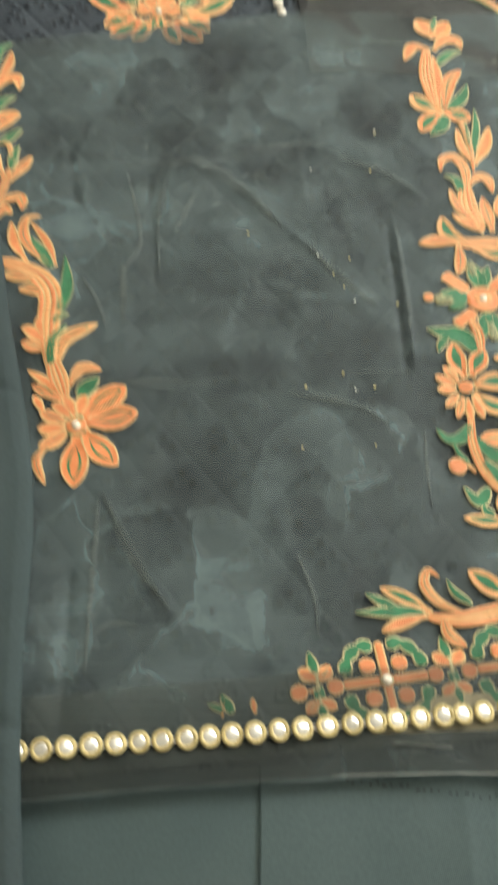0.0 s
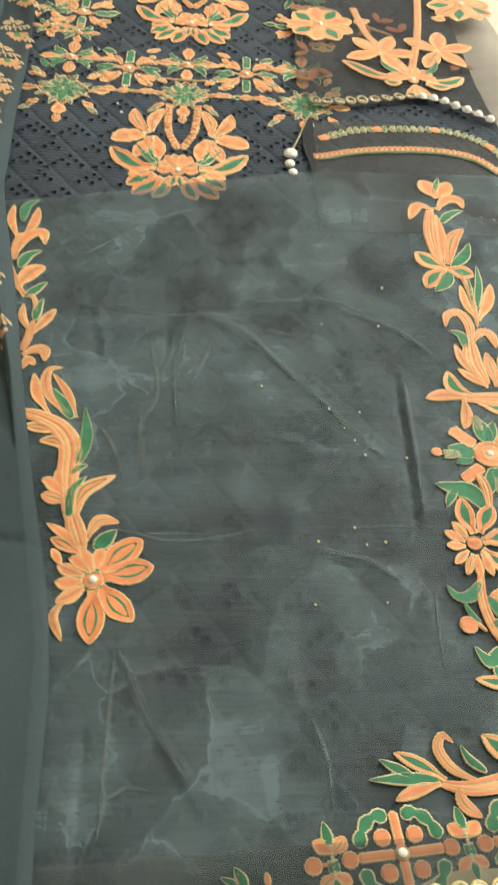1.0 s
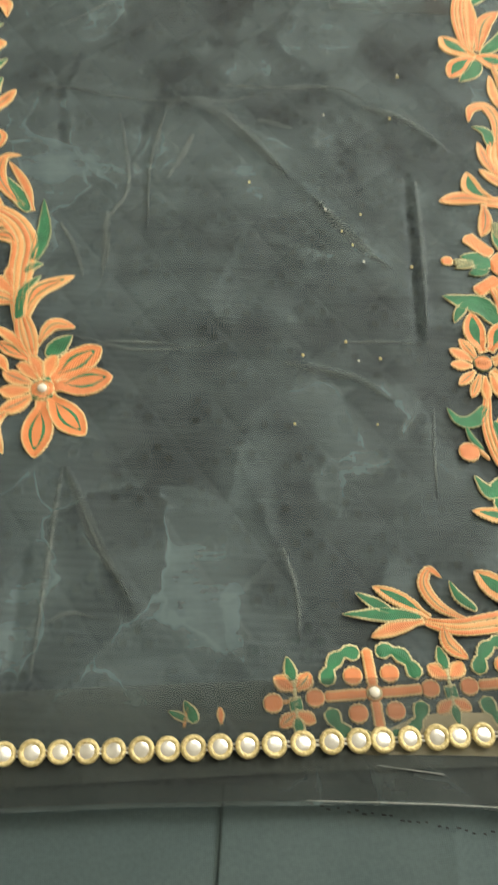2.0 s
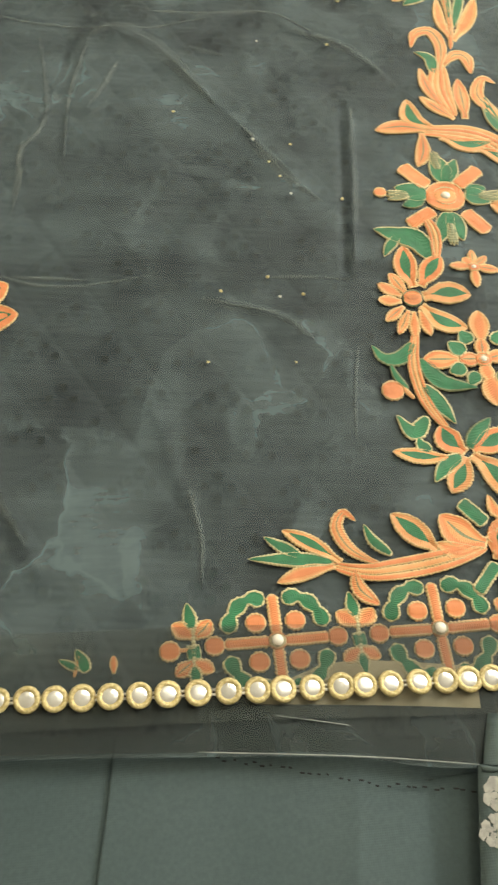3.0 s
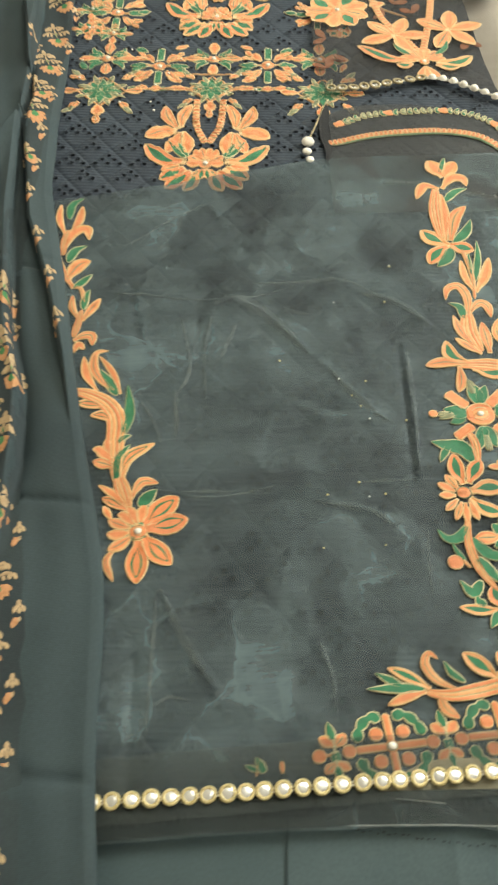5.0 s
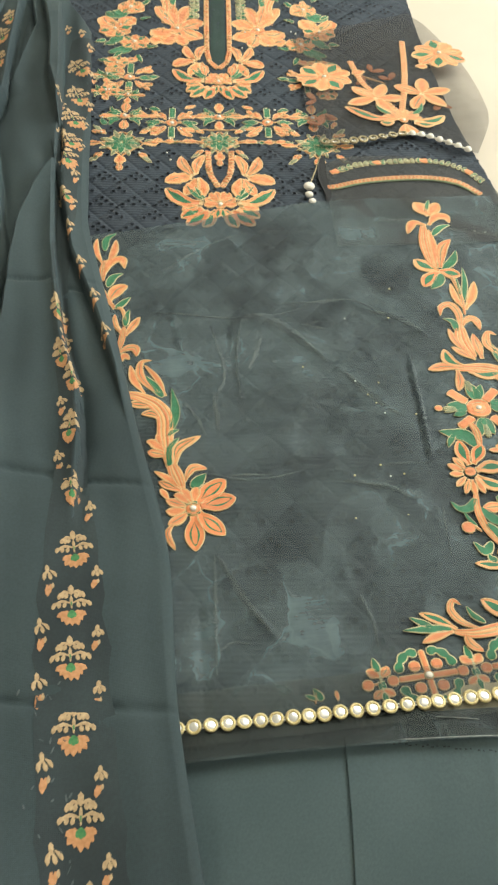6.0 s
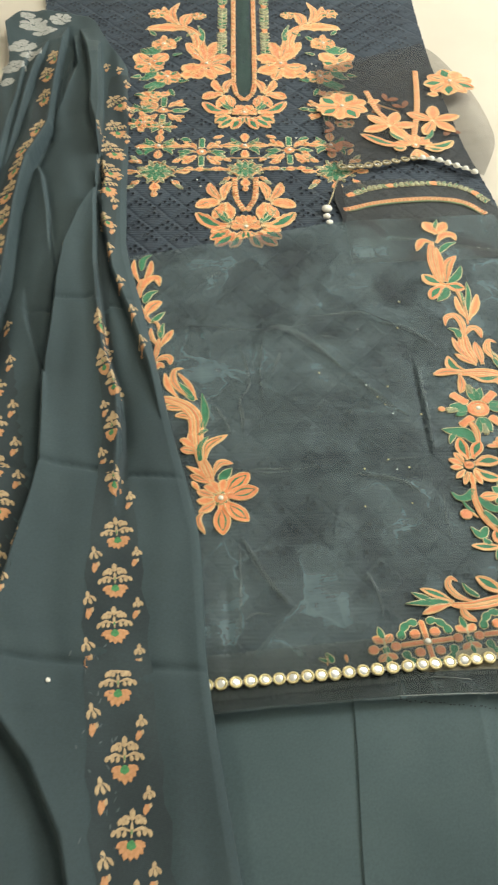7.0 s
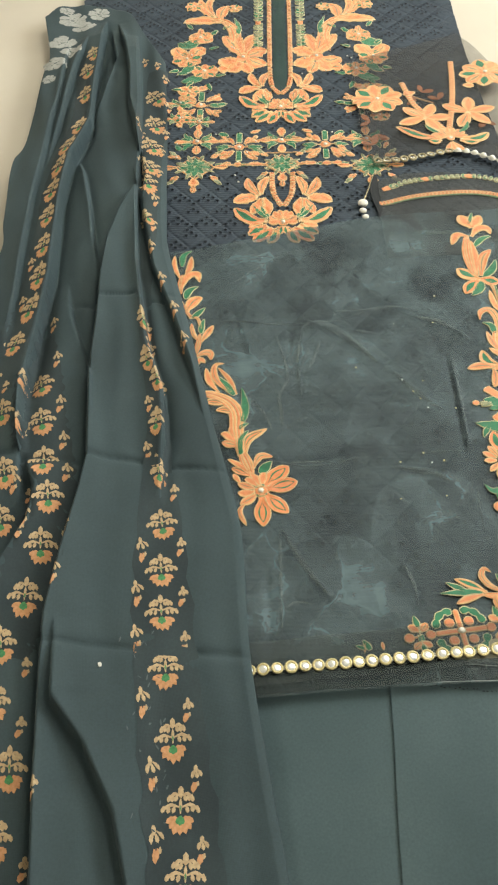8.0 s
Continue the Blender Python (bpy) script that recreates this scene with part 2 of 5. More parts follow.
def crease(x, y, a, b, high, wide):
    """A pressed ridge from a to b that fades at both ends."""
    a, b = np.array(a), np.array(b)
    d = b - a
    length = np.hypot(*d)
    s = ((x - a[0]) * d[0] + (y - a[1]) * d[1]) / length ** 2
    off = ((x - a[0]) * d[1] - (y - a[1]) * d[0]) / length
    fade = np.clip(np.minimum(s, 1 - s) * 6 + 0.4, 0, 1)
    return 1.25 * high * fade * np.exp(-np.abs(off) / wide)


# ---- heights of the layers ----
PANEL_CREASES = (
    ((-0.093, 0.473), (-0.075, 0.48), 0.002, 0.004), ((-0.075, 0.48), (-0.038, 0.455), 0.002, 0.005),
    ((-0.09, 0.473), (-0.009, 0.489), 0.0012, 0.003), ((-0.009, 0.489), (0.03, 0.5), 0.0022, 0.003),
    ((0.03, 0.5), (0.102, 0.451), 0.002, 0.004), ((0.102, 0.451), (0.127, 0.417), 0.002, 0.005),
    ((0.03, 0.5), (0.023, 0.415), 0.001, 0.004), ((-0.038, 0.455), (0.055, 0.307), 0.0022, 0.004),
    ((0.09, 0.388), (0.071, 0.236), -0.0036, 0.0015), ((0.096, 0.388), (0.077, 0.236), 0.0022, 0.0018), ((-0.2, 0.505), (-0.105, 0.486), 0.0014, 0.003),
    ((-0.044, 0.233), (-0.002, 0.216), 0.0016, 0.003), ((-0.002, 0.216), (0.04, 0.197), 0.0018, 0.003),
    ((-0.178, 0.53), (-0.172, 0.43), -0.0016, 0.004), ((-0.105, 0.53), (-0.115, 0.33), -0.0012, 0.006),
    ((-0.17, 0.16), (-0.12, 0.04), 0.0011, 0.004), ((-0.19, 0.1), (-0.2, -0.01), -0.0018, 0.006),
    ((-0.13, 0.38), (-0.145, 0.25), 0.0009, 0.004), ((-0.26, 0.24), (0.11, 0.235), -0.0014, 0.006),
    ((-0.25, 0.485), (0.28, 0.47), -0.0008, 0.006), ((-0.2, 0.6), (-0.06, 0.66), 0.001, 0.003),
    ((-0.25, 0.592), (-0.11, 0.603), 0.0009, 0.003), ((-0.24, 0.02), (-0.1, 0.03), -0.0014, 0.004), ((-0.06, 0.15), (-0.035, 0.06), 0.0008, 0.004),
)


def z_panel(x, y):
    z = 0.0011 * lump(x, y, 0.16, 3) + 0.0006 * lump(x, y, 0.06, 5)
    for a, b, h, w in PANEL_CREASES:
        z = z + crease(x, y, a, b, h, w)
    return z


AXIS = radians(7.96)
ORIGIN = np.array([-0.0784, 0.7122])


def shirt_xy(u, v):
    """Plan of a point u to the right and v up the shirt's middle line."""
    return ORIGIN[0] + u * math.cos(AXIS) + v * math.sin(AXIS), ORIGIN[1] - u * math.sin(AXIS) + v * math.cos(AXIS)


def shirt_uv(x, y):
    x, y = x - ORIGIN[0], y - ORIGIN[1]
    return x * math.cos(AXIS) - y * math.sin(AXIS), x * math.sin(AXIS) + y * math.cos(AXIS)


CELL = 0.047


STEP = 0.0074


def eyelets(u, v):
    """Distance to the nearest eyelet; they stand in triangles in the upper half of each diamond."""
    i, j = np.round(u / STEP), np.round(v / STEP)
    j = np.where((i + j) % 2 == 0, j, np.where(v / STEP > j, j + 1, j - 1))
    a, b = (i * STEP + j * STEP * 0.8) / CELL, (i * STEP - j * STEP * 0.8) / CELL
    fa, fb = a - np.floor(a), b - np.floor(b)
    inside = np.minimum(np.minimum(fa, 1 - fa), np.minimum(fb, 1 - fb))
    keep = (inside > 0.1) & (fa - fb > -0.1)
    return np.where(keep, np.hypot(u - i * STEP, (v - j * STEP) * 0.85), 1.0)


def z_shirt(x, y):
    u, v = shirt_uv(x, y)
    a, b = (u + v * 0.8) / CELL, (u - v * 0.8) / CELL
    tri = lambda s: np.abs(s - np.round(s))
    quilt = -0.0016 * (np.exp(-tri(a) * CELL / 0.0024) + np.exp(-tri(b) * CELL / 0.0024))
    ribs = 0.00035 * np.sin(v * 6.28 / 0.0052)
    rims = 0.0011 * np.exp(-((eyelets(u, v) - 0.0031) / 0.0012) ** 2)
    return -0.0048 + ribs + quilt + rims + 0.0009 * lump(x, y, 0.22, 9)


def shirt_holes(x, y):
    u, v = shirt_uv(x, y)
    return (eyelets(u, v) < 0.0023) & (y > 0.02) & (x < np.interp(y, (-0.1, 0.5, 0.9, 1.2, 1.72), (0.1, 0.27, 0.29, 0.315, 0.39)))


def z_sleeve(x, y):
    return 0.0012 + 0.0012 * lump(x, y, 0.13, 21) + 0.0045 * np.exp(-((x - 0.355) / 0.02) ** 2) * (y > 0.8)


def z_cuff(x, y):
    return -0.0008 + 0.001 * lump(x, y, 0.12, 23)


def follow(y, pts):
    p = np.array(sorted(pts, key=lambda q: q[1]))
    return np.interp(y, p[:, 1], p[:, 0])


FOLDS = (  # line, height, gentle side's reach, side that lies on top (-1: towards -x)
    (((-0.329, 1.382), (-0.351, 1.145), (-0.364, 0.997), (-0.397, 0.901), (-0.415, 0.78), (-0.426, 0.608), (-0.45, 0.452), (-0.459, 0.392), (-0.46, 0.3), (-0.458, 0.2)), 0.016, 0.035, -1),
    (((-0.28, 0.86), (-0.287, 0.815), (-0.327, 0.739), (-0.348, 0.673), (-0.359, 0.597), (-0.368, 0.5), (-0.376, 0.441), (-0.382, 0.271), (-0.392, 0.222), (-0.414, 0.133), (-0.429, 0.066), (-0.433, 0.003), (-0.436, -0.108), (-0.439, -0.4)), 0.014, 0.045, 1),
    (((-0.308, 1.371), (-0.297, 1.253), (-0.293, 1.145), (-0.298, 1.048), (-0.29, 0.955), (-0.284, 0.822), (-0.29, 0.76)), 0.011, 0.016, 1),
    (((-0.322, 1.349), (-0.316, 1.212), (-0.347, 1.084), (-0.359, 1.039), (-0.366, 0.96)), 0.011, 0.018, 1),
    (((-0.391, 0.93), (-0.378, 0.869), (-0.37, 0.775), (-0.366, 0.689), (-0.359, 0.6)), 0.008, 0.018, -1),
    (((-0.405, 0.6), (-0.399, 0.531), (-0.384, 0.462), (-0.373, 0.399), (-0.372, 0.33)), 0.006, 0.03, -1),
    (((-0.365, 1.31), (-0.39, 1.2), (-0.405, 1.1), (-0.42, 1.0), (-0.44, 0.9)), 0.009, 0.03, -1),
    (((-0.27, 1.3), (-0.279, 1.037), (-0.298, 0.747), (-0.303, 0.613), (-0.298, 0.45), (-0.284, 0.366), (-0.286, 0.292), (-0.3, 0.193)), 0.013, 0.022, -1),
    (((-0.417, 0.06), (-0.419, -0.028), (-0.389, -0.077), (-0.364, -0.142), (-0.356, -0.199), (-0.34, -0.4)), 0.009, 0.04, 1),
    (((-0.3, 0.86), (-0.289, 0.7), (-0.284, 0.611), (-0.263, 0.511), (-0.246, 0.4), (-0.238, 0.32)), 0.008, 0.018, 1),
    (((-0.465, 0.42), (-0.462, 0.3), (-0.445, 0.238), (-0.453, 0.191), (-0.479, 0.142), (-0.53, 0.02)), 0.012, 0.03, 1),
    (((-0.4, 1.3), (-0.42, 1.1), (-0.44, 0.95), (-0.46, 0.8), (-0.475, 0.6), (-0.49, 0.45)), 0.006, 0.03, -1),
)


FREE_EDGE = [k for k, f in enumerate(FOLDS) if f[0][0] == (-0.27, 1.3)][0]  # left edge of the inner printed border


def dup_right(y):
    return follow(y, ((-0.226, 1.45), (-0.221, 1.174), (-0.256, 0.72), (-0.258, 0.652), (-0.244, 0.514), (-0.228, 0.325), (-0.212, 0.16), (-0.221, -0.01), (-0.218, -0.125), (-0.214, -0.217), (-0.2, -0.5)))


def z_dupatta(x, y):
    z = 0.012 + 0.002 * lump(x, y, 0.3, 31)
    for line, high, slow, side in FOLDS:
        d = (x - follow(y, line)) * side
        ys = [q[1] for q in line]
        fade = np.clip((y - min(ys)) / 0.1, 0, 1) * np.clip((max(ys) - y) / 0.08, 0, 1)
        top = np.where(d > 0, np.exp(-d / slow) * np.clip(0.55 + d / 0.008, 0, 1), 0)
        under = np.where(d <= 0, 0.55 * np.exp(d / 0.0014) - 0.75 * np.exp(d / 0.011), 0)
        z = z + 1.55 * high * fade * (top + under)
    # finer gathers that run into the knot at the top
    gather = np.clip((y - 0.6) / 0.6, 0, 1) * np.clip((1.36 - y) / 0.12, 0, 1)
    z = z + 0.0025 * gather * np.sin((x + 0.3) * 150 / (1 + 0.8 * (1.4 - y)) + 2 * lump(x, y, 0.4, 33))
    z = z + 0.0022 * lump(x * 2.2, y * 0.5, 0.16, 35)
    # pressed cross creases
    for a, b in (((-0.52, 0.3), (-0.215, 0.234)), ((-0.45, 0.04), (-0.215, -0.004)), ((-0.4, 0.555), (-0.26, 0.545))):
        z = z + crease(x, y, a, b, -0.0036, 0.004)
    edge = np.clip((dup_right(y) - x) / 0.009, 0, 1)
    return np.maximum(z, 0.001) * (0.5 + 0.5 * edge ** 0.5) + 0.001


# ---- the room ----
def room():
    f = tagged(new("floor", box("floor", (-2.4, -2.2, -0.116), (2.5, 3.2, -0.016), FLOOR)), "plain cream floor under the laid-out clothes", "floor", kind="structure")
    tagged(new("ceiling", box("ceiling", (-2.5, -2.3, 2.6), (2.6, 3.3, 2.7), CEIL)), "plain white ceiling", "ceiling", kind="structure")
    tagged(new("wall_west", box("wall_west", (-2.5, -2.2, -0.11), (-2.4, 3.2, 2.6), WALL)), "off-white painted wall", "wall", kind="structure")
    tagged(new("wall_north", box("wall_north", (-2.5, 3.2, -0.11), (2.6, 3.3, 2.6), WALL)), "off-white painted wall", "wall", kind="structure")
    tagged(new("wall_south", box("wall_south", (-2.5, -2.3, -0.11), (2.6, -2.2, 2.6), WALL)), "off-white painted wall", "wall", kind="structure")
    # the east wall in four pieces round the window's opening
    bm = bmesh.new()
    for lo, hi in (((2.5, -2.2, -0.11), (2.6, 3.2, 0.95)), ((2.5, -2.2, 2.15), (2.6, 3.2, 2.6)), ((2.5, -2.2, 0.95), (2.6, 0.55, 2.15)), ((2.5, 2.05, 0.95), (2.6, 3.2, 2.15))):
        for v in bmesh.ops.create_cube(bm, size=1)["verts"]:
            v.co = [a + (b - a) * (c + 0.5) for a, b, c in zip(lo, hi, v.co)]
    me = bpy.data.meshes.new("wall_east")
    bm.to_mesh(me)
    bm.free()
    me.materials.append(WALL)
    tagged(new("wall_east", me), "off-white painted wall with a window opening", "wall", kind="structure")
    lamp = tagged(new("ceiling_lamp", box("ceiling_lamp", (0.5, 1.1, 2.57), (1.5, 2.1, 2.598), CEIL, 0.01)), "flat square white ceiling lamp, lit", "lamp")
    part("diffuser", box("diffuser", (0.53, 1.13, 2.565), (1.47, 2.07, 2.5695), LAMPG), lamp, "glowing white diffuser")


room()

# ---- the cloths ----
def z_trousers(x, y):
    return -0.0096 + 0.0006 * lump(x, y, 0.2, 41) + crease(x, y, (0.035, -0.05), (0.0, -0.3), 0.0016, 0.012) + crease(x, y, (0.07, -0.05), (0.045, -0.3), -0.0024, 0.012) + crease(x, y, (-0.2, -0.06), (-0.21, -0.4), 0.0012, 0.02)


trousers = sheet("trouser_fabric", (
    ((-0.33, -0.6), (-0.2, -0.6)), ((-0.33, 0.06), (-0.072, 0.05)), ((-0.33, -0.6), (-0.33, 0.06)), ((-0.2, -0.6), (-0.128, -0.3), (-0.104, -0.17), (-0.084, -0.053), (-0.072, 0.05))),
    80, 160, z_trousers, SLATE, 0.0012)
tagged(trousers, "plain slate grey crepe trouser fabric folded flat with a pressed seam", "trousers")
leg = sheet("front_leg", (
    ((-0.205, -0.6), (0.02, -0.6)), ((-0.078, 0.05), (0.14, 0.04)), ((-0.205, -0.6), (-0.131, -0.3), (-0.107, -0.17), (-0.087, -0.053), (-0.078, 0.05)), ((0.02, -0.6), (0.098, -0.124), (0.111, -0.069), (0.118, -0.044), (0.14, 0.04))),
    130, 160, lambda x, y: z_trousers(x, y) + 0.0018, SLATE, 0.001)
leg.parent = trousers

printed = sheet("printed_fabric", (
    ((0.0, -0.6), (0.45, -0.6)), ((0.101, -0.045), (0.5, -0.075)), ((0.0, -0.6), (0.08, -0.124), (0.093, -0.07), (0.101, -0.045)), ((0.45, -0.6), (0.5, -0.075))),
    70, 90, lambda x, y: 0.003 + 0.0006 * lump(x, y, 0.15, 43), PRINT_BASE, 0.0012)
tagged(printed, "grey-teal chiffon fabric printed with off-white flowers", "fabric")

shirt = sheet("embroidered_shirt", (
    ((-0.31, -0.03), (-0.15, -0.035), (-0.06, -0.041), (0.03, -0.049), (0.092, -0.058), (0.16, -0.066)), ((-0.38, 1.75), (0.0, 1.75), (0.42, 1.72)),
    ((-0.31, -0.03), (-0.36, 0.7), (-0.38, 1.75)), ((0.16, -0.066), (0.3, 0.5), (0.318, 0.9), (0.345, 1.2), (0.42, 1.72))),
    460, 1200, z_shirt, NAVY, 0.0, shirt_holes)
tagged(shirt, "navy cotton eyelet shirt with orange and green floral embroidery, laid flat", "shirt")
lining = sheet("lining", (
    ((-0.305, 0.005), (0.16, 0.0)), ((-0.375, 1.74), (0.418, 1.71)), ((-0.305, 0.005), (-0.355, 0.7), (-0.375, 1.74)), ((0.16, 0.0), (0.297, 0.5), (0.315, 0.9), (0.342, 1.2), (0.418, 1.71))),
    30, 60, lambda x, y: x * 0 - 0.0086, LINING)
lining.parent = shirt
tagged(lining, "black lining cloth")

cuff = sheet("organza_cuff", (
    ((0.06, 0.6), (0.3, 0.58)), ((0.086, 0.79), (0.121, 0.802), (0.175, 0.8), (0.261, 0.776), (0.3, 0.735)),
    ((0.06, 0.6), (0.073, 0.71), (0.086, 0.79)), ((0.3, 0.58), (0.315, 0.69), (0.3, 0.735))), 90, 80, z_cuff, CUFF)
tagged(cuff, "sheer black organza sleeve end with embroidered bands", "sleeve")

sleeve = sheet("organza_sleeve", (
    ((0.088, 0.832), (0.15, 0.847), (0.207, 0.849), (0.26, 0.833), (0.318, 0.785)), ((0.115, 1.17), (0.22, 1.2), (0.338, 1.235)),
    ((0.088, 0.832), (0.086, 0.905), (0.1, 1.02), (0.115, 1.17)), ((0.318, 0.785), (0.363, 0.867), (0.378, 0.947), (0.379, 1.054), (0.358, 1.164), (0.338, 1.235))),
    110, 130, z_sleeve, SLEEVE)
tagged(sleeve, "sheer brown-black organza sleeve with an orange floral motif", "sleeve")

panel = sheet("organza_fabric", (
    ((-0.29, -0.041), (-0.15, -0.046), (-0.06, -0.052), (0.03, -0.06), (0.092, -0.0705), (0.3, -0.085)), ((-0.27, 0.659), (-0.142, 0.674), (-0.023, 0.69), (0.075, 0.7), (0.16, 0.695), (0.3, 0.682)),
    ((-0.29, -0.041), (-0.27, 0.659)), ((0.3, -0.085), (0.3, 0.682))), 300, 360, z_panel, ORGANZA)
tagged(panel, "sheer charcoal organza panel with an orange and green floral border", "fabric")
hem = sheet("hem", (
    ((-0.28, -0.03), (-0.06, -0.037), (0.1, -0.046), (0.29, -0.06)), ((-0.28, 0.018), (-0.1, 0.013), (0.1, 0.002), (0.29, -0.012)),
    ((-0.28, -0.03), (-0.28, 0.018)), ((0.29, -0.06), (0.29, -0.012))), 150, 20, lambda x, y: z_panel(x, y) + 0.0026, HEM)
hem.parent = panel
facing = sheet("hem_facing", (
    ((-0.27, -0.039), (-0.15, -0.044), (-0.06, -0.05), (0.03, -0.058), (0.092, -0.068), (0.29, -0.082)), ((-0.27, -0.014), (-0.06, -0.022), (0.1, -0.031), (0.29, -0.04)),
    ((-0.27, -0.039), (-0.27, -0.014)), ((0.29, -0.082), (0.29, -0.04))), 150, 16, lambda x, y: z_panel(x, y) + 0.0007, DARKHEM)
facing.parent = panel
tagged(facing, "black organza facing along the hem")
tape = sheet("backing_tape", (
    ((-0.015, -0.031), (0.046, -0.0365), (0.098, -0.0425)), ((-0.015, -0.027), (0.03, -0.0135), (0.1, -0.021)),
    ((-0.015, -0.031), (-0.015, -0.027)), ((0.098, -0.0425), (0.1, -0.021))), 30, 8, lambda x, y: z_panel(x, y) + 0.001, TAPE)
tape.parent = panel
tagged(tape, "beige backing tape under the hem")

dupatta = sheet("chiffon_dupatta", (
    ((-0.75, -0.55), (-0.2, -0.5)), ((-0.452, 1.42), (-0.415, 1.464), (-0.334, 1.444), (-0.284, 1.41), (-0.262, 1.33), (-0.225, 1.2)),
    ((-0.75, -0.55), (-0.66, 0.1), (-0.58, 0.45), (-0.507, 0.665), (-0.503, 0.76), (-0.496, 0.91), (-0.475, 0.973), (-0.452, 1.18), (-0.44, 1.255), (-0.452, 1.42)),
    ((-0.2, -0.5), (-0.214, -0.217), (-0.221, -0.01), (-0.212, 0.16), (-0.228, 0.325), (-0.244, 0.514), (-0.258, 0.652), (-0.256, 0.72), (-0.24, 0.95), (-0.225, 1.2))),
    360, 560, z_dupatta, CHIFFON, 0.0006)
tagged(dupatta, "slate grey chiffon dupatta with a printed floral border, gathered in folds", "dupatta")


# ---- embroidery ----
RNG = np.random.RandomState(7)


def blade_data(pts, wide, height, shape, z, rise=0.0, inset=0.0, rows=13, vein=True, slit=0.3, cord=0.0013):
    """A stitched petal: a spine, a width profile, a corded rim with the stitches' teeth and a domed section. Returns points, quads, a zone for each quad (0 fill, 1 outline, 2 inset, 3 vein) and the stitch direction."""
    t = np.linspace(0, 1, rows)
    sp = spline(pts, rows)
    if shape == "disc":
        t = 0.5 - 0.5 * np.cos(np.pi * t)
        sp = sp[0] + (sp[-1] - sp[0]) * t[:, None]
    arc = np.r_[0, np.cumsum(np.linalg.norm(np.diff(sp, axis=0), axis=1))]
    tan = np.gradient(sp, axis=0)
    tan /= np.linalg.norm(tan, axis=1)[:, None] + 1e-12
    nor = np.c_[-tan[:, 1], tan[:, 0]]
    if shape == "bar":
        w = np.minimum(1, np.minimum(t, 1 - t) / 0.1 + 0.25)
    elif shape == "stem":
        w = (0.55 + 0.45 * np.sin(np.pi * np.clip(t * 0.9 + 0.1, 0, 1))) * np.minimum(1, np.minimum(t, 1 - t) / 0.06 + 0.3)
    elif shape == "disc":
        w = np.sqrt(np.clip(1 - (2 * t - 1) ** 2, 0.0, 1))
    elif shape == "leaf":
        w = np.sin(np.pi * t ** 0.8) ** 0.75 + 0.14 * (1 - t)
    elif shape == "lobes":
        w = (0.62 + 0.38 * np.abs(np.sin(3 * np.pi * t))) * np.minimum(1, np.minimum(t, 1 - t) / 0.08 + 0.2)
    else:
        w = np.maximum(np.sin(np.pi * t ** 1.15) ** 0.68 * 0.97, 0.42 * (t < 0.5))
    w = w * wide * (1 + (0.0 if shape == "disc" else 0.04) * RNG.uniform(-1, 1, rows)) + 1e-5
    rim = 1 - np.clip(cord / w, 0.12, 0.42)
    teeth = 1 + np.clip(0.00035 / w, 0, 0.1) * np.where(np.arange(rows) % 2, 1, -1)
    cols = np.repeat(np.array([-1, -0.94, -0.7, -0.4, -0.09, 0.09, 0.4, 0.7, 0.94, 1])[None], rows, 0)
    cols[:, 0], cols[:, 9] = -teeth, teeth
    cols[:, 1], cols[:, 8] = -(1 - 0.45 * (1 - rim)), 1 - 0.45 * (1 - rim)
    cols[:, 2], cols[:, 7] = -rim, rim
    zs = np.array([0, 1.0, 0.55, 0.95, 0.85, 0.85, 0.95, 0.55, 1.0, 0]) * height
    if inset and shape != "stem":
        lens = np.sin(np.pi * np.clip((t - inset) / (0.9 - inset), 0, 1)) ** 0.7
        for j, k in ((3, -1), (6, 1)):
            cols[:, j] = k * np.maximum(0.1, (0.5 if vein else 0.44) * lens)
        if vein:
            for j, k in ((4, -1), (5, 1)):
                cols[:, j] = k * np.maximum(0.05, slit * lens)
    p = sp[:, None] + nor[:, None] * w[:, None, None] * cols[:, :, None]
    end = np.clip(np.minimum(t, 1 - t) / 0.08, 0.15, 1)[:, None]
    pz = z(p[..., 0], p[..., 1]) + zs[None] * end + rise
    verts = np.concatenate([p, pz[..., None]], -1).reshape(-1, 3)
    uv = np.stack([w[:, None] * cols, np.repeat(arc[:, None], cols.shape[1], 1)], -1).reshape(-1, 2)
    nc = cols.shape[1]
    quads, zone = [], []
    for i in range(rows - 1):
        tip = shape != "stem" and (i in (0, rows - 2) or min(arc[i + 1], arc[-1] - arc[i]) < 0.8 * cord)
        for j in range(nc - 1):
            a = i * nc + j
            quads.append((a, a + nc, a + nc + 1, a + 1))
            edge = tip or j in (0, 1, nc - 3, nc - 2)
            zone.append(1 if edge else 3 if vein and j == 4 and t[i] < 0.8 else 2 if inset and j in (3, 4, 5) and inset <= t[i] + 0.04 and t[i] < 0.86 else 0)
    return verts, quads, zone, uv


